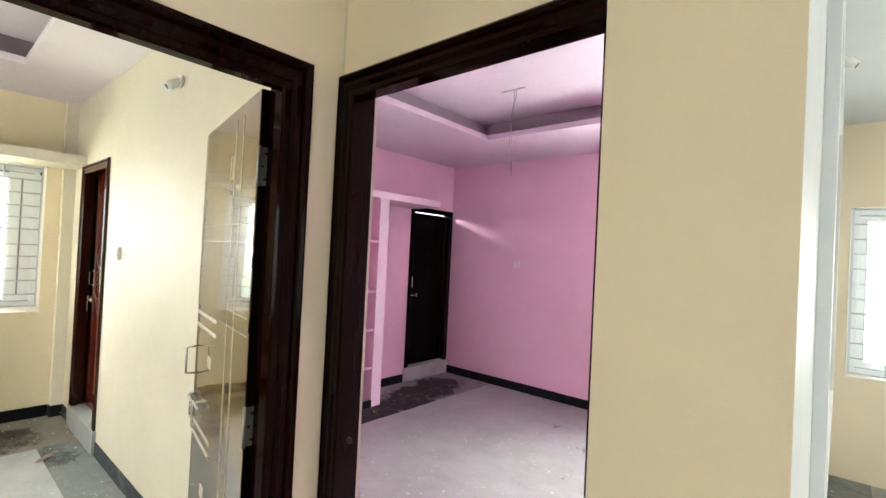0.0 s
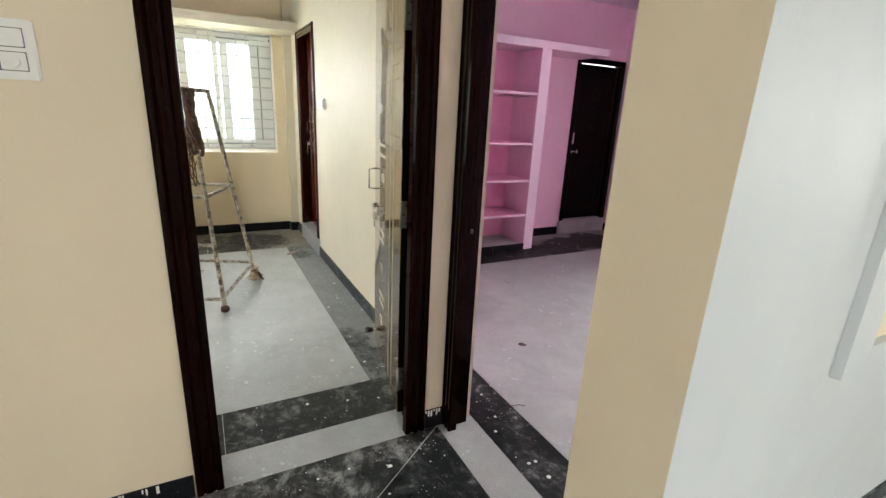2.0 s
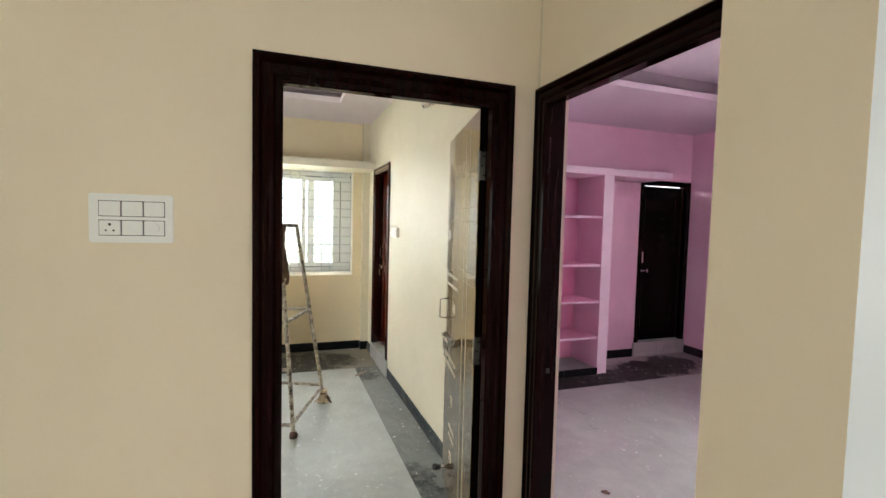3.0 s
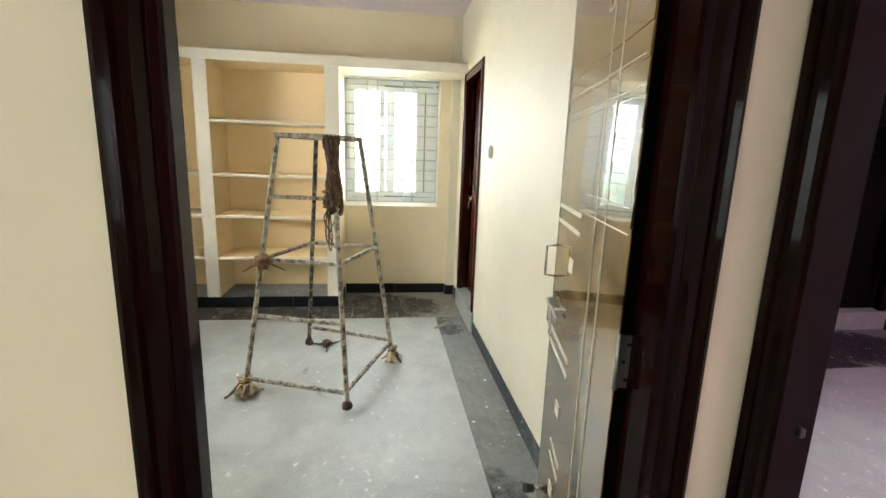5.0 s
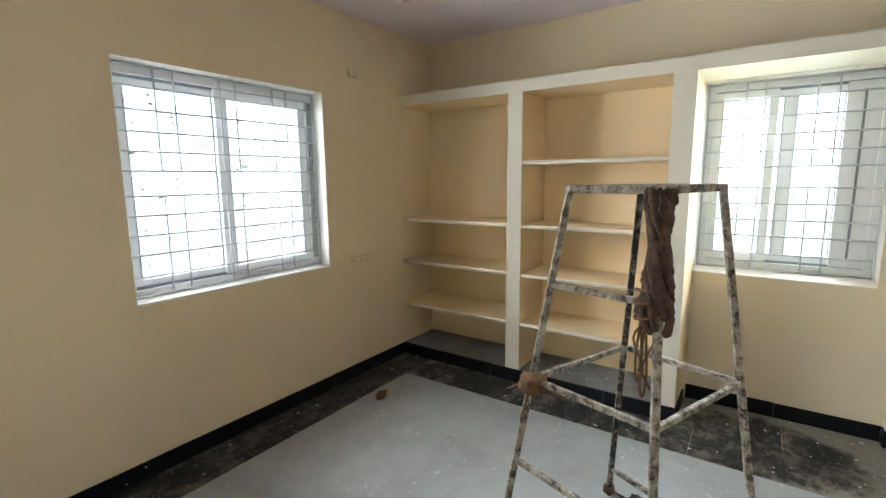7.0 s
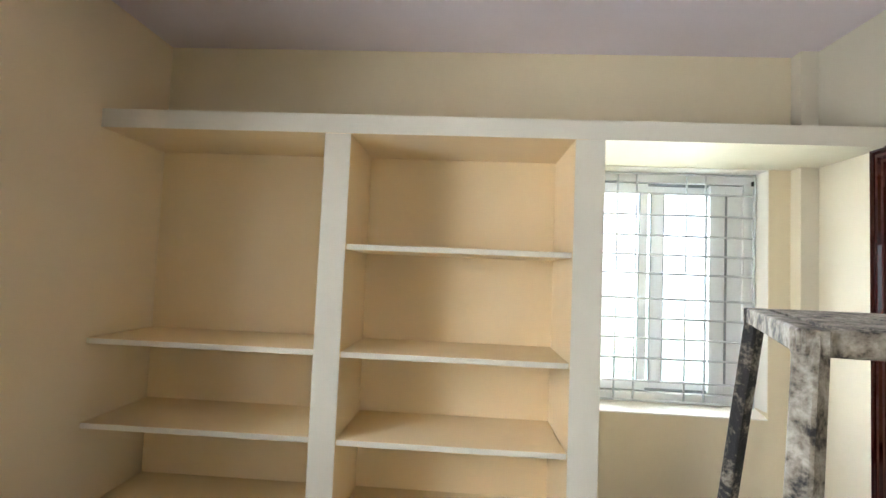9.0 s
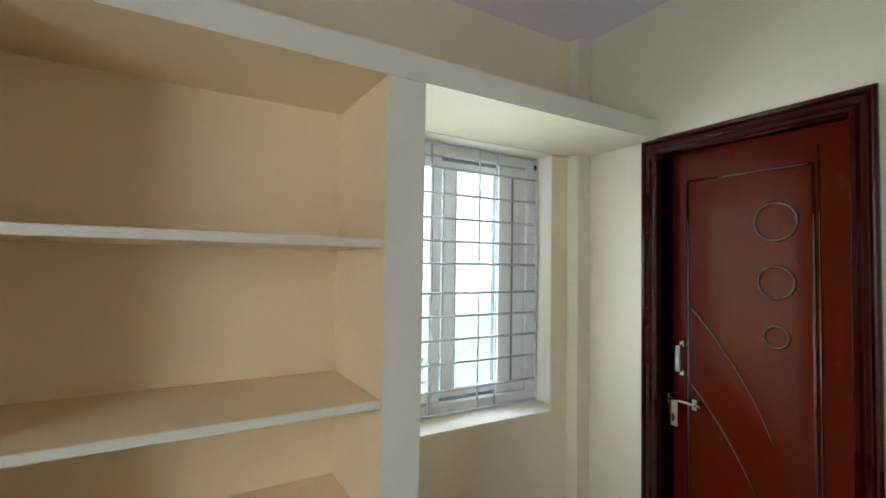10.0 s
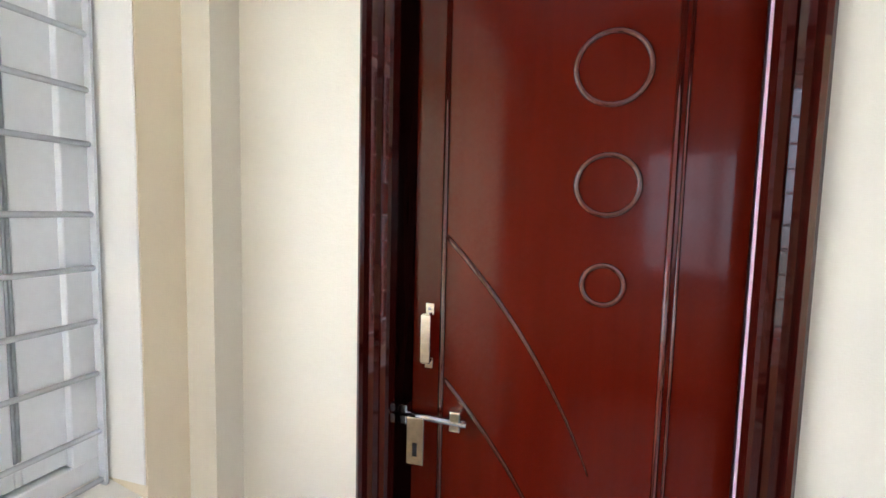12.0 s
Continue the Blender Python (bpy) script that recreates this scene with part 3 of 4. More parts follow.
    (-1.39 - S, -1.39, -2.34 + S, -0.12, 0, 0.1), (-1.39 - S, -1.39, 0.86, 1.018 - S, 0, 0.1)], "black stone skirting spotted with paint along bedroom walls")
skirting("baseboard_bath_wall", [(-4.085, -1.39, 1.018 - S, 1.018, 0, 0.1)], "dust-coated black stone skirting along the pale wall", DUSTY_SKIRT)
skirting("baseboard_hall", [(-1.26, -1.26 + S, -2.57, -0.115, 0, 0.1), (-1.26, -1.26 + S, 0.853, 0.945, 0, 0.1)], "black stone skirting with white paint drips in the hall")
skirting("baseboard_white_wall", [(-0.092, -0.092 + S, 0.89, 4.87, 0, 0.09)], "dust-coated black stone skirting under the white wall", DUSTY_SKIRT)
skirting("baseboard_pink", [(-1.39, -1.26, 1.1, 1.1 + S, 0, 0.1), (PB, PB + S, 3.315, 4.07, 0, 0.1), (PB + S, -0.38, 4.87 - S, 4.87, 0, 0.1), (PF - 0.003, PF + S, 1.1, 3.19, 0, 0.075)], "black stone skirting in the pink room")

# ---- frames and doors ----
PROFILE = [(0.0, -0.14), (0.0, 0.012), (0.010, 0.018), (0.020, 0.014), (0.026, 0.006), (0.036, 0.012), (0.052, 0.013), (0.066, 0.005), (0.072, 0.011), (0.088, 0.012),
           (0.095, 0.006), (0.095, -0.03), (0.053, -0.03), (0.053, -0.14)]


def door_frame(name, place, a0, a1, high, low, width, depth, mat, label):
    """place(a, d, z): along the wall, out of the wall, up. The moulded section runs up, over and down with mitred corners."""
    root = empty(name, label, "door frame", kind="structure")
    prof = [(w * width / 0.095, d if d > -0.05 else d * depth) for w, d in PROFILE]
    stations = [[(a0 + w, low, d) for w, d in prof], [(a0 + w, high - w, d) for w, d in prof], [(a1 - w, high - w, d) for w, d in prof], [(a1 - w, low, d) for w, d in prof]]
    for i, nm in enumerate(("jamb", "head", "jamb")):
        bm = bmesh.new()
        rings = [[bm.verts.new(place(a, d, z)) for a, z, d in st] for st in (stations[i], stations[i + 1])]
        n = len(prof)
        for j in range(n):
            bm.faces.new((rings[0][j], rings[0][(j + 1) % n], rings[1][(j + 1) % n], rings[1][j]))
        bm.faces.new(rings[0])
        bm.faces.new(rings[1][::-1])
        part(nm, bm, mat, root)
    return root


f1 = door_frame("door_frame_1", lambda a, d, z: (-1.26 + d, a, z), -0.11, 0.85, 2.12, 0.0, 0.095, 1.0, FRAME, "glossy dark maroon moulded wooden bedroom door frame")
f2 = door_frame("door_frame_2", lambda a, d, z: (a, 0.96 - d, z), -1.262, -0.335, 2.12, 0.0, 0.075, 0.75, FRAME, "glossy dark maroon moulded frame of the pink room")
f3 = door_frame("door_frame_3", lambda a, d, z: (a, 1.018 - d, z), -4.903, -4.112, 2.172, 0.17, 0.07, 1.0, RED_LIT_FRAME, "glossy dark maroon bathroom door frame in cream wall")
f4 = door_frame("door_frame_4", lambda a, d, z: (PB + d, a, z), 4.08, 4.866, 2.155, 0.17, 0.06, 0.9, FRAME, "near-black door frame in the pink room")
for fr, pos in ((f1, (-1.372, -0.060, 0.98)), (f2, (-1.196, 1.005, 0.98))):
    bm = bmesh.new()
    box(bm, pos[0] - 0.006, pos[0] + 0.006, pos[1], pos[1] + 0.012, pos[2] - 0.009, pos[2] + 0.009, bev=0.002)
    part("strike_block", bm, DARKP, fr, "small black latch block")

# dark strip added behind the leaf to black out the gap beside it
boxes("gap_blackout_strip", [(-4.90, -4.8, 1.13, 1.15, 0.17, 2.17)], FRAME, f3)

# open bedroom door, leaf turned back towards the wall
A = Vector((-1.41, 0.775, 0))
B = Vector((-2.215, 0.94, 0))
U = (B - A).normalized()
N = Vector((U.y, -U.x, 0))
if N.y > 0:
    N = -N
LEN = 0.822
door1 = empty("door_1", "open bedroom door, glossy olive wood laminate with pale inlay lines", "door", kind="structure")


def on_leaf(u, z, d=0.0):
    return A + U * u + N * d + Vector((0, 0, z))


def leaf_box(bm, u0, u1, z0, z1, d0, d1, bev=0.0):
    vs = [bm.verts.new(on_leaf(u, z, d)) for u in (u0, u1) for d in (d0, d1) for z in (z0, z1)]
    fs = [bm.faces.new([vs[i] for i in q]) for q in ((0, 1, 3, 2), (4, 6, 7, 5), (0, 4, 5, 1), (2, 3, 7, 6), (0, 2, 6, 4), (1, 5, 7, 3))]
    if bev:
        bmesh.ops.bevel(bm, geom=list({e for f in fs for e in f.edges}), offset=bev, segments=1, affect="EDGES")
    return fs


def leaf_part(name, rows, mat, label="", bev=0.0, parent=None):
    bm = bmesh.new()
    for r in rows:
        leaf_box(bm, *r, bev=bev)
    return part(name, bm, mat, parent or door1, label)


leaf_part("leaf_core", [(0, LEN, 0.012, 2.06, -0.034, -0.001)], EDGE, "dark raw timber leaf edge", 0.001)
leaf_part("laminate_face", [(0.002, LEN - 0.002, 0.014, 2.058, -0.001, 0.0015)], LEAF, "glossy olive brown wood-figured laminate")
# strips added and tilted so the reflected window breaks into louvre-like bands
for i in range(7):
    z0 = 1.305 + 0.066 * i
    bm = bmesh.new()
    back, front = [[bm.verts.new(on_leaf(u, z, d)) for u, z, d in q] for q in (
        [(0.004, z0, 0.0005), (LEN - 0.004, z0, 0.0005), (LEN - 0.004, z0 + 0.063, 0.0005), (0.004, z0 + 0.063, 0.0005)],
        [(0.004, z0, 0.0036), (LEN - 0.004, z0, 0.0036), (LEN - 0.004, z0 + 0.063, 0.0019), (0.004, z0 + 0.063, 0.0019)])]
    bm.faces.new(back)
    bm.faces.new(front)
    for j in range(4):
        bm.faces.new((back[j], back[(j + 1) % 4], front[(j + 1) % 4], front[j]))
    part("reflection_break_strip", bm, LEAF, door1, "laminate strip tilted to break the reflected window into bands")
g = (0.0012, 0.0042)
for u0 in (0.28, 0.185):
    leaf_part("inlay_line", [(u0, u0 + 0.005, 0.05, 2.02, *g)], LINE)
for z in (1.645, 1.585, 1.345, 1.29):
    leaf_part("inlay_line", [(0.02, 0.80 if z > 1.35 else 0.40, z - 0.0011, z + 0.0011, *g)], LINE)
for u0, u1, z in ((0.44, 0.80, 1.22), (0.44, 0.80, 1.275), (0.46, 0.80, 0.75), (0.46, 0.80, 0.80), (0.46, 0.62, 0.42), (0.46, 0.62, 0.37)):
    leaf_part("inlay_bar", [(u0, u1, z - 0.007, z + 0.007, *g)], LINE)
for u0, z in ((0.50, 1.08), (0.52, 0.56), (0.52, 0.24)):
    leaf_part("inlay_square", [(u0, u0 + 0.06, z, z + 0.045, *g)], LINE)
bm = bmesh.new()
for r in ((0.295, 0.345, 1.885, 1.893), (0.295, 0.345, 1.805, 1.813), (0.295, 0.303, 1.813, 1.885), (0.337, 0.345, 1.813, 1.885)):
    leaf_box(bm, *r, *g)
part("inlay_rectangle", bm, LINE, door1)
pull = bmesh.new()
tube(pull, [on_leaf(0.775, 1.125, 0.0), on_leaf(0.775, 1.12, 0.045), on_leaf(0.775, 1.01, 0.045), on_leaf(0.775, 1.005, 0.0)], 0.005, 8)
part("pull_handle", pull, CHROME, door1, "chrome wire pull handle")
bolt = bmesh.new()
tube(bolt, [on_leaf(0.60, 0.895, 0.018), on_leaf(0.83, 0.895, 0.018)], 0.008, 10)
leaf_box(bolt, 0.63, 0.655, 0.87, 0.92, 0.0, 0.022, 0.002)
leaf_box(bolt, 0.775, 0.80, 0.87, 0.92, 0.0, 0.022, 0.002)
bt = part("slide_bolt", bolt, CHROME, door1, "chrome slide bolt")
hasp = bmesh.new()
leaf_box(hasp, 0.70, 0.735, 0.79, 0.885, 0.018, 0.024, 0.002)
for r in ((0.80, 0.86, 0.845, 0.855), (0.80, 0.86, 0.80, 0.81), (0.80, 0.812, 0.81, 0.845), (0.848, 0.86, 0.81, 0.845)):
    leaf_box(hasp, *r, 0.006, 0.012)
part("hasp", hasp, CHROME, bt, "chrome hasp plate and eye")
for z in (1.82, 1.02, 0.2):
    h = bmesh.new()
    leaf_box(h, -0.0028, 0.001, z - 0.06, z + 0.06, -0.031, -0.002, 0.0008)
    hg = part("hinge", h, ZINC, door1, "grey steel butt hinge plate")
    k = bmesh.new()
    tube(k, [on_leaf(-0.006, z - 0.062, 0.002), on_leaf(-0.006, z + 0.062, 0.002)], 0.006, 8)
    part("knuckle", k, ZINC, hg)
    for dz, dd in ((-0.04, -0.02), (0.0, -0.012), (0.04, -0.02)):
        k = bmesh.new()
        tube(k, [on_leaf(-0.0022, z + dz, dd), on_leaf(-0.0038, z + dz, dd)], 0.0045, 8)
        part("screw", k, DARKP, hg)

# red bathroom door, closed
door2 = empty("door_2", "closed red-brown varnished bathroom door with raised circles and curves", "door", kind="structure")
DY = 1.098
bm = bmesh.new()
box(bm, -4.812, -4.175, DY, DY + 0.03, 0.175, 2.105, bev=0.002)
part("leaf", bm, REDWOOD, door2)


def bead(name, pts, r=0.008, closed=False, parent=None, mat=None, taper=None):
    bm = bmesh.new()
    tube(bm, pts, r, 10, closed, taper)
    return part(name, bm, mat or BEADWOOD, parent or door2)


def ring_of(cx, cz, r, y, n=40):
    return [(cx + r * math.cos(6.28318 * i / n), y, cz + r * math.sin(6.28318 * i / n)) for i in range(n)]


bead("panel_bead", [(-4.745, DY, 0.35), (-4.745, DY, 1.975)], 0.007)
bead("panel_bead", [(-4.745, DY, 1.98), (-4.306, DY, 1.98)], 0.006)
bead("panel_bead", [(-4.306, DY, 0.35), (-4.306, DY, 1.98)], 0.007)
bead("panel_bead", [(-4.745, DY, 0.35), (-4.306, DY, 0.35)], 0.006)
bead("panel_bead", [(-4.29, DY, 0.25), (-4.29, DY, 2.04)], 0.004)
for cz, r in ((1.788, 0.068), (1.568, 0.058), (1.373, 0.039)):
    bead("circle_bead", ring_of(-4.421, cz, r, DY), 0.0062, True)


def sweep_curve(x0, z0, x1, z1, bow, y, n=22):
    p, q = Vector((x0, y, z0)), Vector((x1, y, z1))
    d = q - p
    s = Vector((-d.z, 0, d.x)).normalized()
    return [p + d * (i / n) + s * bow * 4 * (i / n) * (1 - i / n) for i in range(n + 1)]


bead("curve_bead", sweep_curve(-4.74, 1.457, -4.43, 0.98, 0.03, DY), taper=[0.0065 * (1 - 0.7 * (i / 22) ** 2) for i in range(23)])
bead("curve_bead", sweep_curve(-4.74, 1.145, -4.44, 0.66, 0.03, DY), taper=[0.0055 * (1 - 0.7 * (i / 22) ** 2) for i in range(23)])


def red_hardware():
    h = bmesh.new()
    box(h, -4.785, -4.762, DY - 0.034, DY - 0.028, 1.185, 1.29, bev=0.002)
    for z0, z1 in ((1.165, 1.19), (1.285, 1.31)):
        box(h, -4.783, -4.764, DY - 0.004, DY + 0.001, z0, z1, bev=0.001)
    for z in (1.186, 1.289):
        box(h, -4.781, -4.766, DY - 0.030, DY, z - 0.003, z + 0.003)
    part("pull_handle", h, CHROME, door2, "chrome flat pull handle")
    b = bmesh.new()
    tube(b, [(-4.868, DY - 0.024, 1.066), (-4.68, DY - 0.024, 1.058)], 0.0075, 10)
    for x in (-4.825, -4.705):
        box(b, x - 0.012, x + 0.012, DY - 0.03, DY + 0.001, 1.04, 1.085, bev=0.003)
    bo = part("slide_bolt", b, CHROME, door2, "chrome slide bolt")
    k = bmesh.new()
    box(k, -4.812, -4.772, DY - 0.034, DY - 0.030, 0.955, 1.062, bev=0.0015)
    part("hasp", k, CHROME, bo, "chrome hasp plate")
    k = bmesh.new()
    box(k, -4.797, -4.787, DY - 0.0352, DY - 0.0338, 0.975, 1.005)
    part("hasp_slot", k, DARKP, bo)
    for x, z in ((-4.774, 1.178), (-4.774, 1.298), (-4.825, 1.078), (-4.705, 1.078)):
        s = bmesh.new()
        tube(s, [(x, DY - 0.006, z), (x, DY + 0.0, z)], 0.004, 8)
        part("screw", s, ZINC, door2)


red_hardware()

# dark door of the pink room
door3 = empty("door_3", "closed near-black panelled bathroom door in pink wall", "door", kind="structure")
bm = bmesh.new()
box(bm, PB - 0.10, PB - 0.07, 4.135, 4.81, 0.175, 2.091, bev=0.002)
part("leaf", bm, BLACKDOOR, door3)
DX = PB - 0.07


def yz_ring(cy, cz, r, n=28):
    return [(DX, cy + r * math.cos(6.28318 * i / n), cz + r * math.sin(6.28318 * i / n)) for i in range(n)]


for cz, r in ((1.75, 0.066), (1.53, 0.056), (1.34, 0.038)):
    bead("circle_bead", yz_ring(4.5, cz, r), 0.006, True, door3, BLACKDOOR)
bead("panel_bead", [(DX, 4.22, 0.35), (DX, 4.22, 1.95)], 0.006, False, door3, BLACKDOOR)
bead("panel_bead", [(DX, 4.70, 0.35), (DX, 4.70, 1.95)], 0.006, False, door3, BLACKDOOR)
bm = bmesh.new()
tube(bm, [(DX + 0.02, 4.15, 1.05), (DX + 0.02, 4.30, 1.05)], 0.007, 8)
box(bm, DX, DX + 0.03, 4.17, 4.19, 1.03, 1.07)
box(bm, DX, DX + 0.03, 4.27, 4.29, 1.03, 1.07)
box(bm, DX + 0.02, DX + 0.026, 4.19, 4.21, 1.15, 1.28)
part("slide_bolt", bm, CHROME, door3, "chrome slide bolt and pull")

# raised stone sills under the bathroom doors
structure(boxes("door_sill_1", [(-4.92, -4.09, 0.994, 1.1, 0, 0.17)], GREY2, bev=0.004), "raised rough grey stone bathroom sill", "sill")
structure(boxes("door_sill_2", [(-4.16, PB + 0.03, 4.06, 4.868, 0, 0.17)], GREY2, bev=0.004), "raised rough grey stone sill of the pink room", "sill")


# ---- windows: sliding sashes, etched panes and a rod grille ----
def window(name, place, a0, a1, z0, z1, sashes, pairs, barz, label, glass=None, fall=0.0):
    """place(a, d, z): along the wall, inwards from the wall's outer face, up."""
    root = empty(name, label, "window", kind="structure")

    def block(nm, rows, mat, parent=root, lab=""):
        bm = bmesh.new()
        for u0, u1, d0, d1, c0, c1 in rows:
            vs = [bm.verts.new(place(u, d, c)) for u in (u0, u1) for d in (d0, d1) for c in (c0, c1)]
            fs = [bm.faces.new([vs[i] for i in q]) for q in ((0, 1, 3, 2), (4, 6, 7, 5), (0, 4, 5, 1), (2, 3, 7, 6), (0, 2, 6, 4), (1, 5, 7, 3))]
            bmesh.ops.bevel(bm, geom=list({e for f in fs for e in f.edges}), offset=0.002, segments=1, affect="EDGES")
        return part(nm, bm, mat, parent, lab)

    w = 0.055
    block("outer_frame", [(a0, a1, 0.02, 0.11, z0, z0 + w), (a0, a1, 0.02, 0.11, z1 - w, z1), (a0, a0 + w, 0.02, 0.11, z0 + w, z1 - w), (a1 - w, a1, 0.02, 0.11, z0 + w, z1 - w)], UPVC, root, "grey-white plastic window frame")
    for d in (0.045, 0.075):
        block("track", [(a0 + w, a1 - w, d - 0.003, d + 0.003, z0 + w, z0 + w + 0.016), (a0 + w, a1 - w, d - 0.003, d + 0.003, z1 - w - 0.016, z1 - w)], SEAL)
    for s0, s1, d, sl, sr in sashes:
        b0, b1 = z0 + w + 0.006, z1 - w - 0.006
        r = 0.045
        fr = block("sash", [(s0, s0 + sl, d, d + 0.024, b0, b1), (s1 - sr, s1, d, d + 0.024, b0, b1), (s0 + sl, s1 - sr, d, d + 0.024, b0, b0 + r), (s0 + sl, s1 - sr, d, d + 0.024, b1 - r, b1)], UPVC)
        pane = block("pane", [(s0 + sl - 0.006, s1 - sr + 0.006, d + 0.010, d + 0.014, b0 + r - 0.006, b1 - r + 0.006)], glass or GLASS, fr, "pane with etched leaf veins")
        # no shadow: daylight enters undimmed, only the view through is tinted
        pane.visible_shadow = False
        block("seal", [(s0 + sl, s0 + sl + 0.006, d + 0.016, d + 0.026, b0 + r, b1 - r), (s1 - sr - 0.006, s1 - sr, d + 0.016, d + 0.026, b0 + r, b1 - r)], SEAL, fr)
    # grille of welded rods
    gd = 0.134
    for z in barz:
        bm = bmesh.new()
        tube(bm, [place(a0 + 0.012, gd, z), place(a1 - 0.012, gd, z)], 0.0056, 8)
        part("grille_bar", bm, GRILLE, root)
    for a in (a0 + 0.016, a1 - 0.016):
        bm = bmesh.new()
        bar(bm, place(a, gd + 0.002, z0 + 0.006), place(a, gd + 0.002, z1 - 0.006), 0.016, 0.006, (0, 1, 0))
        part("grille_edge", bm, GRILLE, root)
    mid0, mid1 = barz[len(barz) // 2 - 1], barz[len(barz) // 2]
    lo, hi = min(mid0, mid1), max(mid0, mid1)
    for a in pairs:
        for c0, c1 in ((barz[-1], lo), (hi, barz[0])):
            bm = bmesh.new()
            tube(bm, [place(a, gd - 0.009, c0), place(a, gd - 0.009, c1)], 0.005, 8)
            part("grille_rod", bm, GRILLE, root)
    if fall:
        # sill falling towards the room
        bm = bmesh.new()
        ends = [[bm.verts.new(place(a, d, z)) for d, z in ((0.11, z0 - fall), (0.229, z0 - fall), (0.229, z0 + 0.006 - fall), (0.11, z0 + 0.012))] for a in (a0, a1)]
        for j in range(4):
            bm.faces.new((ends[0][j], ends[0][(j + 1) % 4], ends[1][(j + 1) % 4], ends[1][j]))
        bm.faces.new(ends[0])
        bm.faces.new(ends[1])
        part("sill_slab", bm, TRIM, root, "white painted sill falling inwards")
    else:
        block("sill_slab", [(a0, a1, 0.11, 0.228, z0, z0 + 0.012)], TRIM, root, "white painted sill")
    block("reveal", [(a0, a0 + 0.004, 0.112, 0.2285, z0 + 0.012, z1), (a1 - 0.004, a1, 0.112, 0.2285, z0 + 0.012, z1), (a0 + 0.004, a1 - 0.004, 0.112, 0.2285, z1 - 0.004, z1)], TRIM, root, "white painted reveal")
    return root


BARZ = (2.152, 2.046, 1.932, 1.822, 1.72, 1.62, 1.488, 1.385, 1.28, 1.176, 1.058, 0.957)
# the narrow second sash is added to dim raw glow between its neighbours
window_1 = window("window_1", lambda a, d, z: (-5.5 + d, a, z), -0.116, 0.828, 0.94, 2.166,
       [(-0.065, 0.282, 0.07, 0.045, 0.042), (0.262, 0.322, 0.041, 0.012, 0.010), (0.322, 0.648, 0.04, 0.055, 0.042), (0.607, 0.775, 0.072, 0.078, 0.078)], (0.57, 0.47, 0.21, 0.11), BARZ,
       "sliding window with etched panes and white rod grille in alcove", ALCOVE_GLASS, 0.025)
window_2 = window("window_2", lambda a, d, z: (a, -2.57 + d, z), -4.0, -2.716, 0.93, 2.165,
       [(-3.945, -3.29, 0.07, 0.05, 0.07), (-3.35, -2.77, 0.04, 0.06, 0.05)], (-3.77, -3.67, -3.41, -3.31, -3.05, -2.95), BARZ,
       "sliding window with etched panes and white rod grille")
window("window_3", lambda a, d, z: (a, 5.08 - d, z), 0.0, 1.25, 0.79, 2.1, [(0.05, 0.65, 0.07, 0.05, 0.05), (0.6, 1.2, 0.04, 0.05, 0.05)], (0.23, 0.33, 0.58, 0.68, 0.92, 1.02),
       tuple(2.088 - 0.1165 * i for i in range(12)), "bright sliding window at the hall's end", CLEAR)
# the last three windows are unseen, added with glowing cards to light rooms
window("added_window_4", lambda a, d, z: (a, 5.08 - d, z), -1.7, -0.55, 0.9, 2.15, [(-1.65, -1.1, 0.07, 0.05, 0.05), (-1.15, -0.6, 0.04, 0.05, 0.05)], (-1.4, -1.3, -1.0, -0.9),
       tuple(2.138 - 0.111 * i for i in range(12)), "added out-of-view window lighting the pink room", CLEAR)
window("added_window_5", lambda a, d, z: (3.43 - d, a, z), -0.2, 2.4, 0.6, 2.15, [(-0.15, 1.15, 0.07, 0.05, 0.05), (1.1, 2.35, 0.04, 0.05, 0.05)], (0.3, 0.4, 1.1, 1.2, 1.8, 1.9),
       tuple(2.138 - 0.138 * i for i in range(12)), "added wide out-of-view window lighting the hall", CLEAR)
window("added_window_6", lambda a, d, z: (a, -2.8 + d, z), 0.3, 1.9, 0.7, 2.15, [(0.35, 1.1, 0.07, 0.05, 0.05), (1.05, 1.85, 0.04, 0.05, 0.05)], (0.7, 0.8, 1.3, 1.4),
       tuple(2.138 - 0.129 * i for i in range(12)), "added out-of-view window lighting the hall from behind", CLEAR)

boxes("protective_film", [(-3.993, -3.952, -2.459, -2.457, 1.0, 2.1)], FILM, window_2, "grey-green protective film with worn print")
bm = bmesh.new()
box(bm, -5.372, -5.36, 0.799, 0.813, 2.1, 2.124, bev=0.002)
part("grille_latch", bm, DARKP, window_1, "tiny black latch")

# ---- glowing cards close outside the windows, standing in for the distance ----
for nm, mat, pts in (
    ("backdrop_field", FIELD, [(-7.0, -2.0, 0), (-7.0, 2.9, 0), (-7.0, 2.9, 3.4), (-7.0, -2.0, 3.4)]),
    ("backdrop_sky", HAZE, [(-5.6, -4.1, 0), (-1.2, -4.1, 0), (-1.2, -4.1, 3.4), (-5.6, -4.1, 3.4)]),
    ("backdrop_sky_hall", HAZE_END, [(-0.5, 6.4, 0), (2.2, 6.4, 0), (2.2, 6.4, 3.4), (-0.5, 6.4, 3.4)]),
    ("glow_card_pink", ADDED_GLOW_PINK, [(-2.6, 6.4, 0), (-0.52, 6.4, 0), (-0.52, 6.4, 3.4), (-2.6, 6.4, 3.4)]),
    ("glow_card_side", ADDED_GLOW_HALL, [(4.8, -1.4, 0), (4.8, 3.6, 0), (4.8, 3.6, 3.4), (4.8, -1.4, 3.4)]),
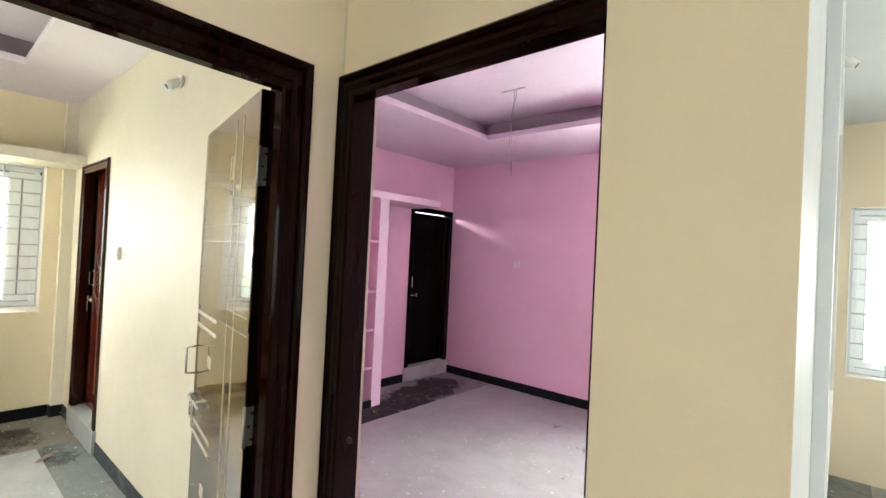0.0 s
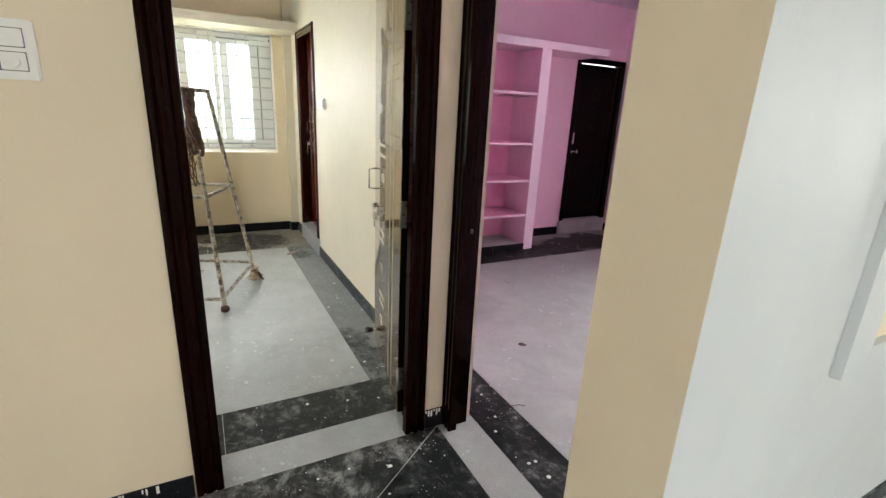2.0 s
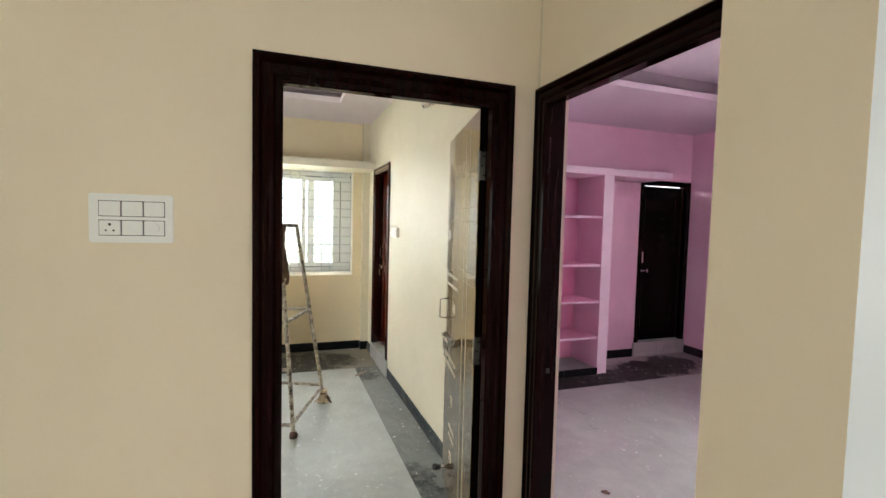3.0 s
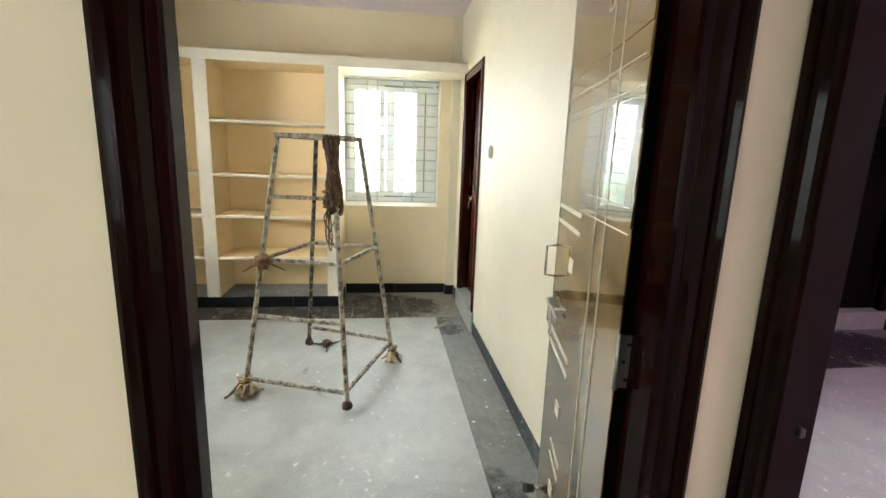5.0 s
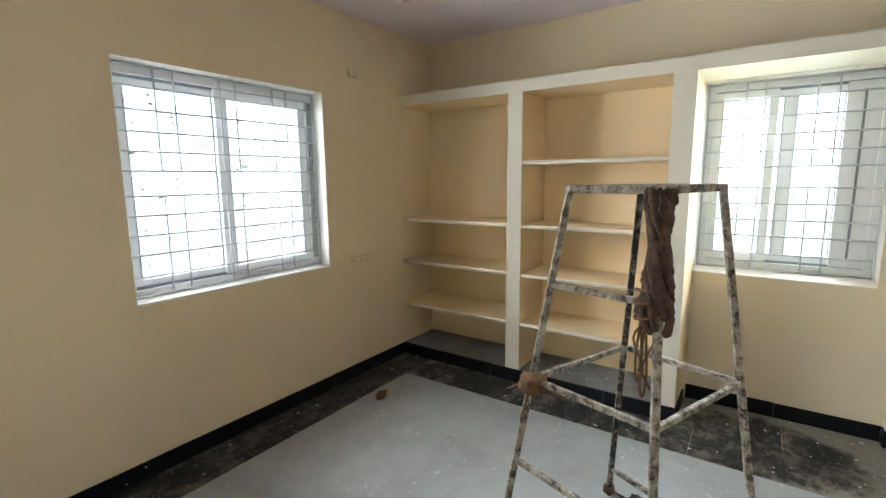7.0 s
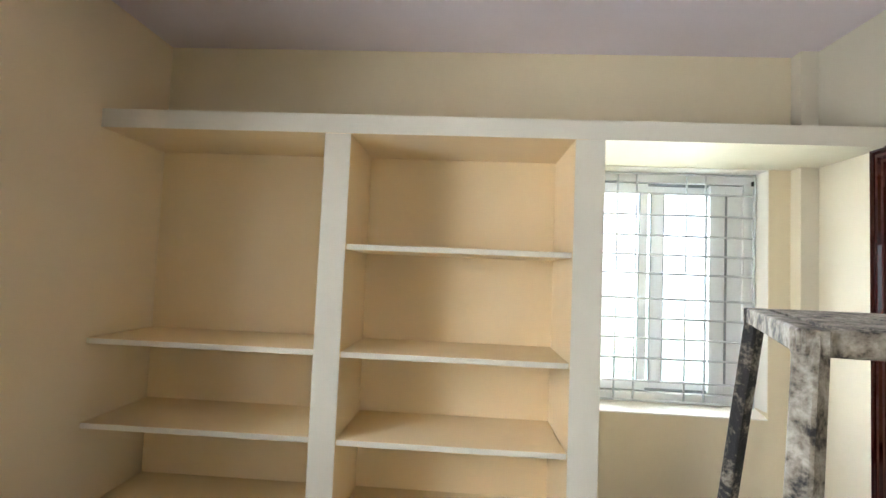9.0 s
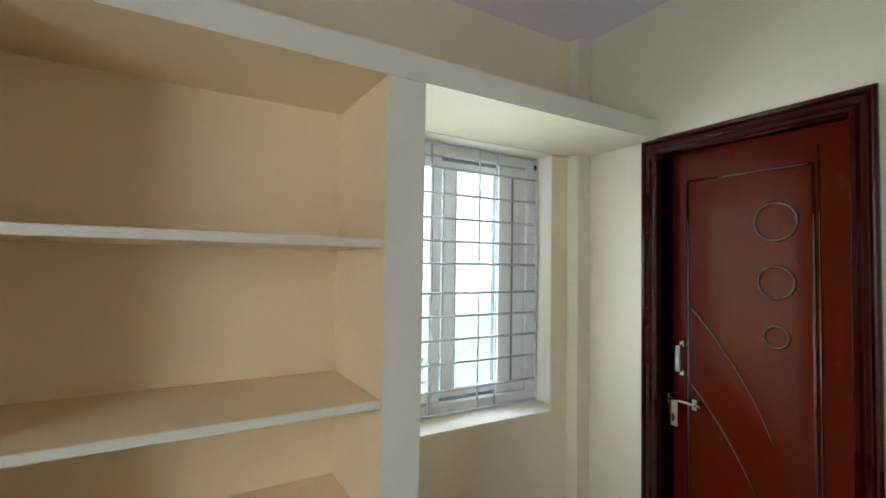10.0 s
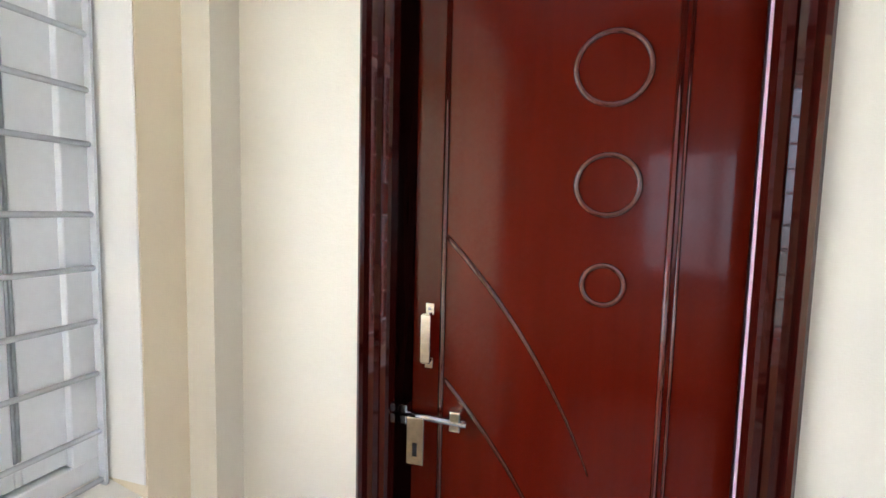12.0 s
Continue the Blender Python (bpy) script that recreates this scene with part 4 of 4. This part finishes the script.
    ("glow_card_back", ADDED_GLOW_HALL, [(-0.4, -4.1, 0), (2.6, -4.1, 0), (2.6, -4.1, 3.4), (-0.4, -4.1, 3.4)])):
    bm = bmesh.new()
    bm.faces.new([bm.verts.new(p) for p in pts])
    structure(part(nm, bm, mat), "glowing card standing in for hazy daylight outside a window", "backdrop")
bm = bmesh.new()
bm.faces.new([bm.verts.new((x, y, -3.3)) for x, y in ((-900, -900), (900, -900), (900, 900), (-900, 900))])
structure(part("ground", bm, GRASS), "pale green fields far below", "ground")


# ---- painter's trestle ----
trestle = empty("trestle_stand", "tapered steel painter's trestle spattered with paint", "trestle", at=(-3.42, -0.1, 0))
FEET = {"n": (-2.966, 0.082), "b": (-3.91, -0.276), "l": (-3.193, -0.539), "r": (-3.603, 0.352)}
HEADS = {"n": (-3.325, -0.022), "b": (-3.735, -0.165), "l": (-3.374, -0.331), "r": (-3.735, 0.115)}


def leg_at(k, z):
    f, h = FEET[k], HEADS[k]
    s = (z - 0.0) / 1.54
    return Vector((f[0] + (h[0] - f[0]) * s - trestle.location.x, f[1] + (h[1] - f[1]) * s - trestle.location.y, z))


for k in "nblr":
    bm = bmesh.new()
    c = Vector((0, 0, 0))
    bar(bm, leg_at(k, 0.03), leg_at(k, 1.535), 0.025, 0.025, (c - leg_at(k, 0.6)), 0.003)
    lg = part("leg", bm, BARE_STEEL if k == "b" else STEEL, trestle)
    if k in "nb":
        bm = bmesh.new()
        lump(bm, leg_at(k, 0.032), (0.03, 0.03, 0.032), 3.1 if k == "n" else 5.2, 0.3, 2)
        part("foot_wrap", bm, RAG, lg, "dark cloth tied round the foot", True)
for a, b, z in (("l", "n", 0.81), ("n", "r", 0.81), ("r", "b", 0.81), ("b", "l", 0.81), ("l", "n", 1.175), ("l", "n", 0.48), ("l", "n", 0.10), ("n", "r", 0.11), ("r", "b", 0.155)):
    bm = bmesh.new()
    zb = 0.14 if (a, z) == ("n", 0.11) else z
    bar(bm, leg_at(a, z), leg_at(b, zb), 0.018, 0.022, (0, 0, 1), 0.002)
    part("rung", bm, STEEL, trestle)
bm = bmesh.new()
for a, b in (("l", "n"), ("n", "r"), ("r", "b"), ("b", "l")):
    d = (leg_at(b, 1.525) - leg_at(a, 1.525)).normalized() * 0.014
    bar(bm, leg_at(a, 1.525) - d, leg_at(b, 1.525) + d, 0.028, 0.027, (0, 0, 1), 0.002)
part("top_frame", bm, STEEL, trestle)
for i in range(1, 8):
    s = i / 8
    bm = bmesh.new()
    p = leg_at("l", 1.536).lerp(leg_at("n", 1.536), s)
    q = leg_at("b", 1.536).lerp(leg_at("r", 1.536), s)
    bar(bm, p, q, 0.03, 0.006, (0, 0, 1))
    part("top_slat", bm, STEEL, trestle)

TL = trestle.location


def world_leg(k, z):
    return leg_at(k, z) + TL


# rag bound round the near leg, with rope ends
rag = empty("rag", "twisted dark brown rag bound with rope round the trestle leg", "rag")
WIDE = (0.034, 0.036, 0.032, 0.027, 0.023, 0.022, 0.024, 0.028, 0.030, 0.032, 0.036, 0.040, 0.040, 0.034, 0.026)


def wide_at(s):
    i = min(13, int(s * 14))
    return WIDE[i] + (WIDE[i + 1] - WIDE[i]) * (s * 14 - i)


for q in range(8):
    bm = bmesh.new()
    pts, rad = [], []
    n = 44
    for i in range(n + 1):
        s = i / n
        a = q * 0.785 + 3.4 * s + 0.5 * noise.noise(Vector((s * 5, q * 3.1, 0)))
        w = wide_at(s) * (1 + 0.25 * noise.noise(Vector((s * 7, q * 1.7, 4))))
        z = 1.53 - (0.42 + 0.03 * math.sin(q * 2.3)) * s
        pts.append(world_leg("n", z) + Vector((w * math.cos(a), w * math.sin(a) - 0.004, 0)))
        rad.append((0.013 + 0.007 * noise.noise(Vector((s * 11, q * 5.3, 9)))) * (0.55 if i in (0, n) else 1))
    tube(bm, pts, 0.014, 9, False, rad)
    for v in bm.verts:
        v.co += Vector((noise.noise(v.co * 70), noise.noise(v.co * 70 + Vector((9, 0, 0))), 0)) * 0.006
    part("cloth_fold", bm, RAG, rag, "", True)
bm = bmesh.new()
lump(bm, world_leg("n", 1.165) + Vector((-0.01, -0.03, 0)), (0.036, 0.04, 0.058), 8.4, 0.5)
part("knot", bm, RAG, rag, "", True)
for i, (dy, low) in enumerate(((-0.045, 0.93), (-0.03, 0.88))):
    bm = bmesh.new()
    top = world_leg("n", 1.14) + Vector((0.02, dy, 0))
    drop = 1.14 - low
    tube(bm, [top + Vector((0.004 * math.sin(j), 0.02 * math.sin(math.pi * j / 14) * (j - 7) / 7 * 1.3, -drop * math.sin(math.pi * j / 14) ** 0.7)) for j in range(15)], 0.0042, 6)
    part("rope_loop", bm, ROPE, rag, "tan rope loop hanging down", True)
for i, (dx, dy, dz) in enumerate(((0.0, -0.02, 0.24), (0.02, -0.05, 0.17))):
    bm = bmesh.new()
    p0 = world_leg("n", 1.13) + Vector((dx, dy, 0))
    tube(bm, [p0 + Vector((0.012 * math.sin(j * 1.3 + i), 0.016 * math.sin(j * 0.9 + 2 * i), -dz * j / 8)) for j in range(9)], 0.004, 6)
    part("rope_end", bm, ROPE, rag, "tan rope end hanging down", True)
for j in range(3):
    bm = bmesh.new()
    z = 1.14 + 0.035 * j
    c = world_leg("n", z) + Vector((-0.005, -0.02, 0))
    tube(bm, [c + Vector((0.046 * math.cos(a * 0.524), 0.05 * math.sin(a * 0.524), 0.012 * math.sin(a * 0.524 + j))) for a in range(12)], 0.005, 6, True)
    part("rope_turn", bm, ROPE, rag, "", True)


def knotted(name, label, c, size, seed, mat, tails):
    root = empty(name, label, "rag", "rags tied to the trestle")
    bm = bmesh.new()
    lump(bm, c, size, seed, 0.45)
    part("cloth_ball", bm, mat, root, "", True)
    for i in range(tails):
        bm = bmesh.new()
        a = i * 2.1 + seed
        d = Vector((math.cos(a), math.sin(a), 0))
        tube(bm, [Vector(c) + d * (size[0] * (0.6 + 0.5 * j)) + Vector((0, 0, -min(c[2] - 0.006, size[2] * (0.3 + 0.45 * j)))) for j in range(5)], 0.004, 6, False, [0.006, 0.005, 0.005, 0.004, 0.002])
        part("tail", bm, mat, root, "", True)
    return root


knotted("rag", "brown rope knot tied round the trestle leg", world_leg("l", 0.80) + Vector((0.01, 0.01, 0)), (0.055, 0.05, 0.038), 2.2, ROPE, 5)


def torn_wrap(label, c, size, seed, flaps):
    """A sack tied round a foot: gathered folds above a flared torn skirt."""
    root = empty("rag", label, "rag", "rags tied to the trestle")
    rnd = random.Random(seed)
    for mat, nm, hi, lo, wide, lab in ((SACK, "gathered_cloth", 0.115, 0.012, 1.0, ""), (RAG, "inner_cloth", 0.05, 0.004, 0.72, "dark brown cloth under the sacking")):
        bm = bmesh.new()
        rows = []
        for i in range(9):
            s = i / 8
            ring = []
            for j in range(28):
                a = 6.28318 * j / 28
                pleat = 1 + 0.24 * math.sin(a * 7 + seed + 2 * s) + 0.3 * noise.noise(Vector((math.cos(a) * 2, math.sin(a) * 2, seed + s * 2)))
                w = size * wide * (0.42 + 0.25 * abs(s - 0.3) / 0.3 if s < 0.3 else 0.42 + 0.75 * (s - 0.3) ** 0.8) * pleat
                z = hi + (lo - hi) * s + (0.014 * noise.noise(Vector((a * 1.5, seed, 3))) if s > 0.6 else 0)
                ring.append(bm.verts.new((c[0] + w * math.cos(a), c[1] + w * math.sin(a), max(0.003, z))))
            rows.append(ring)
        for i in range(8):
            for j in range(28):
                bm.faces.new((rows[i][j], rows[i][(j + 1) % 28], rows[i + 1][(j + 1) % 28], rows[i + 1][j]))
        bm.faces.new(rows[0])
        bm.faces.new(rows[-1])
        part(nm, bm, mat, root, lab, True)
    for i in range(flaps):
        bm = bmesh.new()
        a = 6.28318 * i / flaps + rnd.random()
        d, e = Vector((math.cos(a), math.sin(a), 0)), Vector((-math.sin(a), math.cos(a), 0))
        reach = size * (0.9 + 0.8 * rnd.random())
        top, low = [], []
        for k in range(6):
            s = k / 5
            z = 0.06 * (1 - s) ** 1.6 + 0.006 + 0.014 * abs(noise.noise(Vector((s * 4, i, seed))))
            half = size * (0.42 - 0.28 * s)
            for rowset, dz in ((top, 0.004), (low, 0.0)):
                rowset.append([bm.verts.new(Vector((c[0], c[1], z + dz)) + d * (size * 0.45 + reach * s) + e * (half * q) + Vector((0, 0, 0.006 * q * q))) for q in (-1, -0.35, 0.4, 1)])
        for k in range(5):
            for q in range(3):
                bm.faces.new((top[k][q], top[k][q + 1], top[k + 1][q + 1], top[k + 1][q]))
                bm.faces.new((low[k][q], low[k + 1][q], low[k + 1][q + 1], low[k][q + 1]))
        part("torn_flap", bm, SACK if i % 3 else RAG, root, "", True)
    bm = bmesh.new()
    tube(bm, [(c[0] + size * 0.52 * math.cos(a * 0.4488), c[1] + size * 0.52 * math.sin(a * 0.4488), 0.085 + 0.004 * math.sin(a)) for a in range(14)], 0.0045, 6, True)
    part("string", bm, ROPE, root, "string tied round the cloth", True)


torn_wrap("torn pale sackcloth and brown rag tied round a trestle foot", world_leg("l", 0.05), 0.062, 6.6, 4)
torn_wrap("pale sackcloth gathered round a trestle foot", world_leg("r", 0.05), 0.05, 9.1, 3)
knotted("rag", "crumpled brown cloth lying on the grey floor", Vector((-3.895, -0.145, 0.022)), (0.05, 0.035, 0.02), 12.7, RAG, 3)


# ---- electrics ----
def plate(name, label, place, w, h, modules, holes, mat=PLASTIC, lift=0.002):
    """place(a, d, z): from the plate's centre along the wall, out of the wall, up."""
    root = empty(name, label, "switch", "electrical plates on the walls")

    def blk(nm, a0, a1, d0, d1, z0, z1, m, parent=root, bev=0.0015):
        bm = bmesh.new()
        vs = [bm.verts.new(place(a, d, z)) for a in (a0, a1) for d in (d0, d1) for z in (z0, z1)]
        fs = [bm.faces.new([vs[i] for i in q]) for q in ((0, 1, 3, 2), (4, 6, 7, 5), (0, 4, 5, 1), (2, 3, 7, 6), (0, 2, 6, 4), (1, 5, 7, 3))]
        if bev:
            bmesh.ops.bevel(bm, geom=list({e for f in fs for e in f.edges}), offset=bev, segments=2, affect="EDGES")
        return part(nm, bm, m, parent)

    blk("plate", -w / 2, w / 2, -lift, 0.012, -h / 2, h / 2, mat, bev=0.004)
    for a0, a1, z0, z1 in modules:
        # dark sheet draws the shadow line round each rocker
        blk("gap", a0 - 0.0019, a1 + 0.0019, 0.011, 0.0126, z0 - 0.0019, z1 + 0.0019, GAP_SHADE, bev=0)
        blk("rocker", a0, a1, 0.012, 0.0165, z0, z1, mat)
    for a, z, r in holes:
        bm = bmesh.new()
        tube(bm, [place(a, 0.0150, z), place(a, 0.0171, z)], r, 12)
        part("socket_hole", bm, DARKP, root)
    return root


# six-module board beside the bedroom door
mods = [(-0.083 + 0.058 * i, -0.083 + 0.058 * i + 0.054, z0, z0 + 0.044) for z0 in (0.007, -0.051) for i in range(3)]
board = plate("switch_board", "white six-module switch board on peach wall", lambda a, d, z: (-1.26 + d, -0.45 + a, 1.563 + z), 0.222, 0.148, mods,
              [(-0.056, -0.019, 0.004), (-0.066, -0.037, 0.0028), (-0.046, -0.037, 0.0028)])
bm = bmesh.new()
tube(bm, [(-1.26 + 0.016, -0.392, 1.534), (-1.26 + 0.028, -0.392, 1.534)], 0.017, 20)
part("fan_knob", bm, PLASTIC, board, "round fan regulator knob")
plate("switch_board", "white switch and socket board on pale cream wall", lambda a, d, z: (-3.845 + a, 1.008 - d, 1.476 + z), 0.235, 0.088,
      [(-0.105, -0.053, -0.026, 0.026), (-0.050, 0.0, -0.026, 0.026), (0.003, 0.051, -0.026, 0.026), (0.054, 0.104, -0.026, 0.026)],
      [(-0.079, 0.012, 0.005), (-0.09, -0.010, 0.0035), (-0.068, -0.010, 0.0035)], lift=0.011)
plate("wall_socket", "small cream socket high on the bedroom wall", lambda a, d, z: (-4.295 + a, -2.34 + d, 2.34 + z), 0.095, 0.06, [(-0.04, 0.0, -0.022, 0.022), (0.003, 0.04, -0.022, 0.022)],
      [(-0.02, 0.008, 0.003), (-0.026, -0.008, 0.0025), (-0.014, -0.008, 0.0025)], CREAM)
plate("wall_socket", "low cream socket board painted over on bedroom wall", lambda a, d, z: (-4.32 + a, -2.34 + d, 0.95 + z), 0.21, 0.07, [(-0.09, -0.04, -0.02, 0.02), (-0.035, 0.01, -0.02, 0.02), (0.02, 0.09, -0.02, 0.02)],
      [(-0.065, 0.006, 0.003)], CREAM)
plate("switch_board", "white socket board low on white hall wall", lambda a, d, z: (-0.092 + d, 2.38 + a, 0.78 + z), 0.15, 0.09, [(-0.06, -0.003, -0.026, 0.026), (0.003, 0.06, -0.026, 0.026)],
      [(-0.03, 0.01, 0.005), (-0.04, -0.010, 0.0035), (-0.02, -0.010, 0.0035)])
plate("wall_socket", "small white socket on pink wall", lambda a, d, z: (-3.0 + a, 4.87 - d, 1.5 + z), 0.09, 0.09, [(-0.03, 0.03, -0.03, 0.03)], [(0, 0.012, 0.004)], LILAC)


def bulb_holder(label, base, out):
    root = empty("bulb_holder", label, "lamp holder", "empty bulb holders")
    base, out = Vector(base), Vector(out).normalized()
    bm = bmesh.new()
    tube(bm, [base, base + out * 0.012], 0.035, 18)
    part("base_plate", bm, PLASTIC, root)
    bm = bmesh.new()
    tilt = (out + Vector((0, 0, -0.75))).normalized()
    p = base + out * 0.01
    tube(bm, [p, p + tilt * 0.035, p + tilt * 0.036, p + tilt * 0.08], 0.02, 16, False, [0.018, 0.019, 0.024, 0.022])
    part("socket", bm, PLASTIC, root)
    bm = bmesh.new()
    tube(bm, [p + tilt * 0.08, p + tilt * 0.0805], 0.016, 14)
    part("contact", bm, DARKP, root)


bulb_holder("empty white angled bulb holder on cream wall", (-2.80, 1.018, 2.45), (0, -1, 0))
bulb_holder("empty white angled bulb holder on white hall wall", (-0.092, 3.0, 2.62), (1, 0, 0))

# ceiling fan wires of the pink room
wires = empty("hanging_wire", "thin wires hanging from the pink room's ceiling", "wire")
for i, off in enumerate((0.0, 0.012)):
    bm = bmesh.new()
    tube(bm, [(-2.115 + off + 0.018 * math.sin(j * 0.8 + i), 3.25 + 0.015 * math.cos(j * 1.1), TOP + 0.2 - (0.66 + 0.05 * i) * j / 10) for j in range(11)], 0.0025, 6)
    part("strand", bm, SEAL, wires, "", True)
bm = bmesh.new()
box(bm, -2.22, -2.0, 3.24, 3.26, TOP + 0.193, TOP + 0.2)
part("hook_bar", bm, ZINC, wires)

# door stop
stop = empty("door_stop", "black door stop with a chrome stem at the wall base", "door stop")
bm = bmesh.new()
tube(bm, [(-2.19, 1.012, 0.075), (-2.175, 0.90, 0.085)], 0.008, 10)
part("stem", bm, CHROME, stop)
bm = bmesh.new()
tube(bm, [(-2.176, 0.905, 0.085), (-2.171, 0.868, 0.092)], 0.019, 14)
part("rubber_tip", bm, DARKP, stop)

# ---- raised panel on the white hall wall ----
panel = empty("wall_panel", "shallow white raised panel with cream inset on hall wall", "wall panel", kind="structure")
px = -0.092
for r in ((px, px + 0.03, 1.55, 1.69, 0.79, 2.55), (px, px + 0.03, 1.69, 3.9, 0.79, 0.87), (px, px + 0.03, 1.69, 3.9, 2.42, 2.55), (px, px + 0.03, 3.76, 3.9, 0.87, 2.42)):
    boxes("panel_board", [r], WHITE, panel, bev=0.002)
boxes("inset", [(px, px + 0.006, 1.69, 3.76, 0.87, 2.42)], PEACH, panel, "cream painted inset")

# ---- floor: stone slabs on a bed ----
floor = structure(boxes("floor", [(-5.5, 3.43, -2.8, 5.08, -0.12, -0.002)], GROUT), "grey stone floor with black granite borders", "floor")


def poly_slab(name, corners, mat, z=0.0, label=""):
    bm = bmesh.new()
    top = [bm.verts.new((x, y, z)) for x, y in corners]
    low = [bm.verts.new((x, y, -0.012)) for x, y in corners]
    n = len(corners)
    bm.faces.new(top)
    for i in range(n):
        bm.faces.new((top[i], low[i], low[(i + 1) % n], top[(i + 1) % n]))
    return part(name, bm, mat, floor, label)


def slabs(x0, x1, y0, y1, mat, step, along, z=0.0):
    """A run of slabs with hairline joints."""
    j = 0.0012
    lo, hi = (x0, x1) if along == "x" else (y0, y1)
    n = max(1, round((hi - lo) / step))
    for i in range(n):
        a, b = lo + (hi - lo) * i / n + j, lo + (hi - lo) * (i + 1) / n - j
        dz = z - random.random() * 0.0012
        c = [(a, y0 + j), (b, y0 + j), (b, y1 - j), (a, y1 - j)] if along == "x" else [(x0 + j, a), (x1 - j, a), (x1 - j, b), (x0 + j, b)]
        poly_slab("floor_slab", c, mat, dz)


# bedroom
slabs(-4.49, -1.754, -2.04, 0.75, GREY, 5, "x")
slabs(-4.49, -1.754, 0.75, 1.018, BORDER, 0.9, "x")
slabs(-4.83, -1.39, -2.34, -2.04, WORN, 0.9, "x")
slabs(-4.83, -4.49, -2.04, 1.018, ALCOVE_STONE, 0.9, "y")
slabs(-5.27, -4.83, -0.116, 1.018, ALCOVE_STONE, 0.6, "y")
slabs(-1.754, -1.45, -2.04, 1.018, HAZY, 1.0, "y")
slabs(-1.45, -1.25, -0.11, 0.85, GREY2, 1.2, "y")
slabs(-1.45, -1.39, -2.04, -0.11, BLACK, 2, "y")
slabs(-1.45, -1.39, 0.85, 1.018, BLACK, 2, "y")
# hall
poly_slab("floor_slab", [(-1.25, -0.4), (-0.961, -0.4), (-0.963, 0.515), (-1.25, 0.912)], HALL_STONE)
slabs(-1.25, -0.961, -2.57, -0.4, DUSTY, 1.1, "y")
poly_slab("floor_slab", [(-1.247, 0.918), (-0.958, 0.516), (-0.36, 0.516), (-0.36, 0.918)], BLACK, -0.0004)
slabs(-0.36, 3.2, 0.512, 0.89, BLACK, 1.2, "x")
slabs(-0.96, 3.2, -2.57, 0.51, GREY, 6, "x")
slabs(-1.25, -0.36, 0.92, 1.11, GREY2, 1.0, "x")
slabs(-0.092, 0.17, 0.89, 4.87, DUSTY, 1.0, "y")
slabs(0.172, 3.2, 0.89, 4.87, GREY, 6, "x")
# pink room
slabs(-3.6, -0.38, 1.11, 1.35, BLACK, 0.9, "x")
slabs(-3.3, -0.38, 1.352, 4.87, GREY, 6, "x")
slabs(-3.6, -3.302, 1.352, 4.87, PINK_STONE, 0.9, "y")
slabs(-4.05, -3.602, 3.19, 4.87, PINK_STONE, 0.8, "y")
# bathrooms
slabs(-5.27, -4.17, 1.1, 4.95, GREY, 6, "x")

# ---- loose bits on the floors ----
def scrap(label, at, w, l, turn, mat, seed):
    """A curled flake lying on the floor."""
    bm = bmesh.new()
    n = 9
    rows = []
    for i in range(n):
        u = i / (n - 1) - 0.5
        row = []
        for j in range(4):
            v = j / 3 - 0.5
            k = 1 + 0.35 * noise.noise(Vector((u * 5, v * 4, seed)))
            row.append((l * u * k, w * v * k * (1.15 - abs(u)), 0.003 + 0.010 * abs(noise.noise(Vector((u * 6, v * 3, seed + 4))))))
        rows.append(row)
    c, s2 = math.cos(turn), math.sin(turn)
    for off in (0.0, 0.0025):
        vs = [[bm.verts.new((at[0] + c * x - s2 * y, at[1] + s2 * x + c * y, z + off)) for x, y, z in r] for r in rows]
        for i in range(n - 1):
            for j in range(3):
                q = (vs[i][j], vs[i + 1][j], vs[i + 1][j + 1], vs[i][j + 1])
                bm.faces.new(q if off else q[::-1])
    return tagged(part("scrap", bm, mat, None, "", True), label, "litter")


scrap("brown dry leaf-like scrap on the grey bedroom floor", (-4.075, -1.94), 0.07, 0.14, 0.5, ROPE, 1.0)
scrap("flat greyish pink shard lying near the alcove", (-4.27, 0.78), 0.045, 0.19, 2.4, SHARD, 2.0)
scrap("small dark crumb on the pink room's floor", (-1.75, 1.80), 0.03, 0.05, 0.7, RAG, 3.0)
loop = bmesh.new()
tube(loop, [(-1.22 + 0.05 * math.sin(i * 0.45), 1.22 + 0.035 * i * 0.9, 0.004 + 0.05 * math.sin(i * 0.52)) for i in range(7)], 0.002, 6)
tagged(part("wire_offcut", loop, RAG, None, "", True), "thin dark wire offcut lying by the doorway", "wire")


def drips(label, spots):
    """White paint runs on the top of the black skirting."""
    bm = bmesh.new()
    for y, w, h in spots:
        box(bm, -1.2505, -1.2485, y - w / 2, y + w / 2, 0.1 - h, 0.0995)
    return tagged(part("paint_drips", bm, TRIM), label, "paint drips", "", "stuff")


random.seed(5)
drips("white paint runs on the black hall skirting", [(-0.125 - i * 0.017 - random.random() * 0.01, 0.004 + 0.006 * random.random(), 0.012 + 0.05 * random.random() ** 2) for i in range(26) if random.random() < 0.6]
      + [(0.857 + i * 0.014, 0.008, 0.01 + 0.03 * random.random()) for i in range(6)])
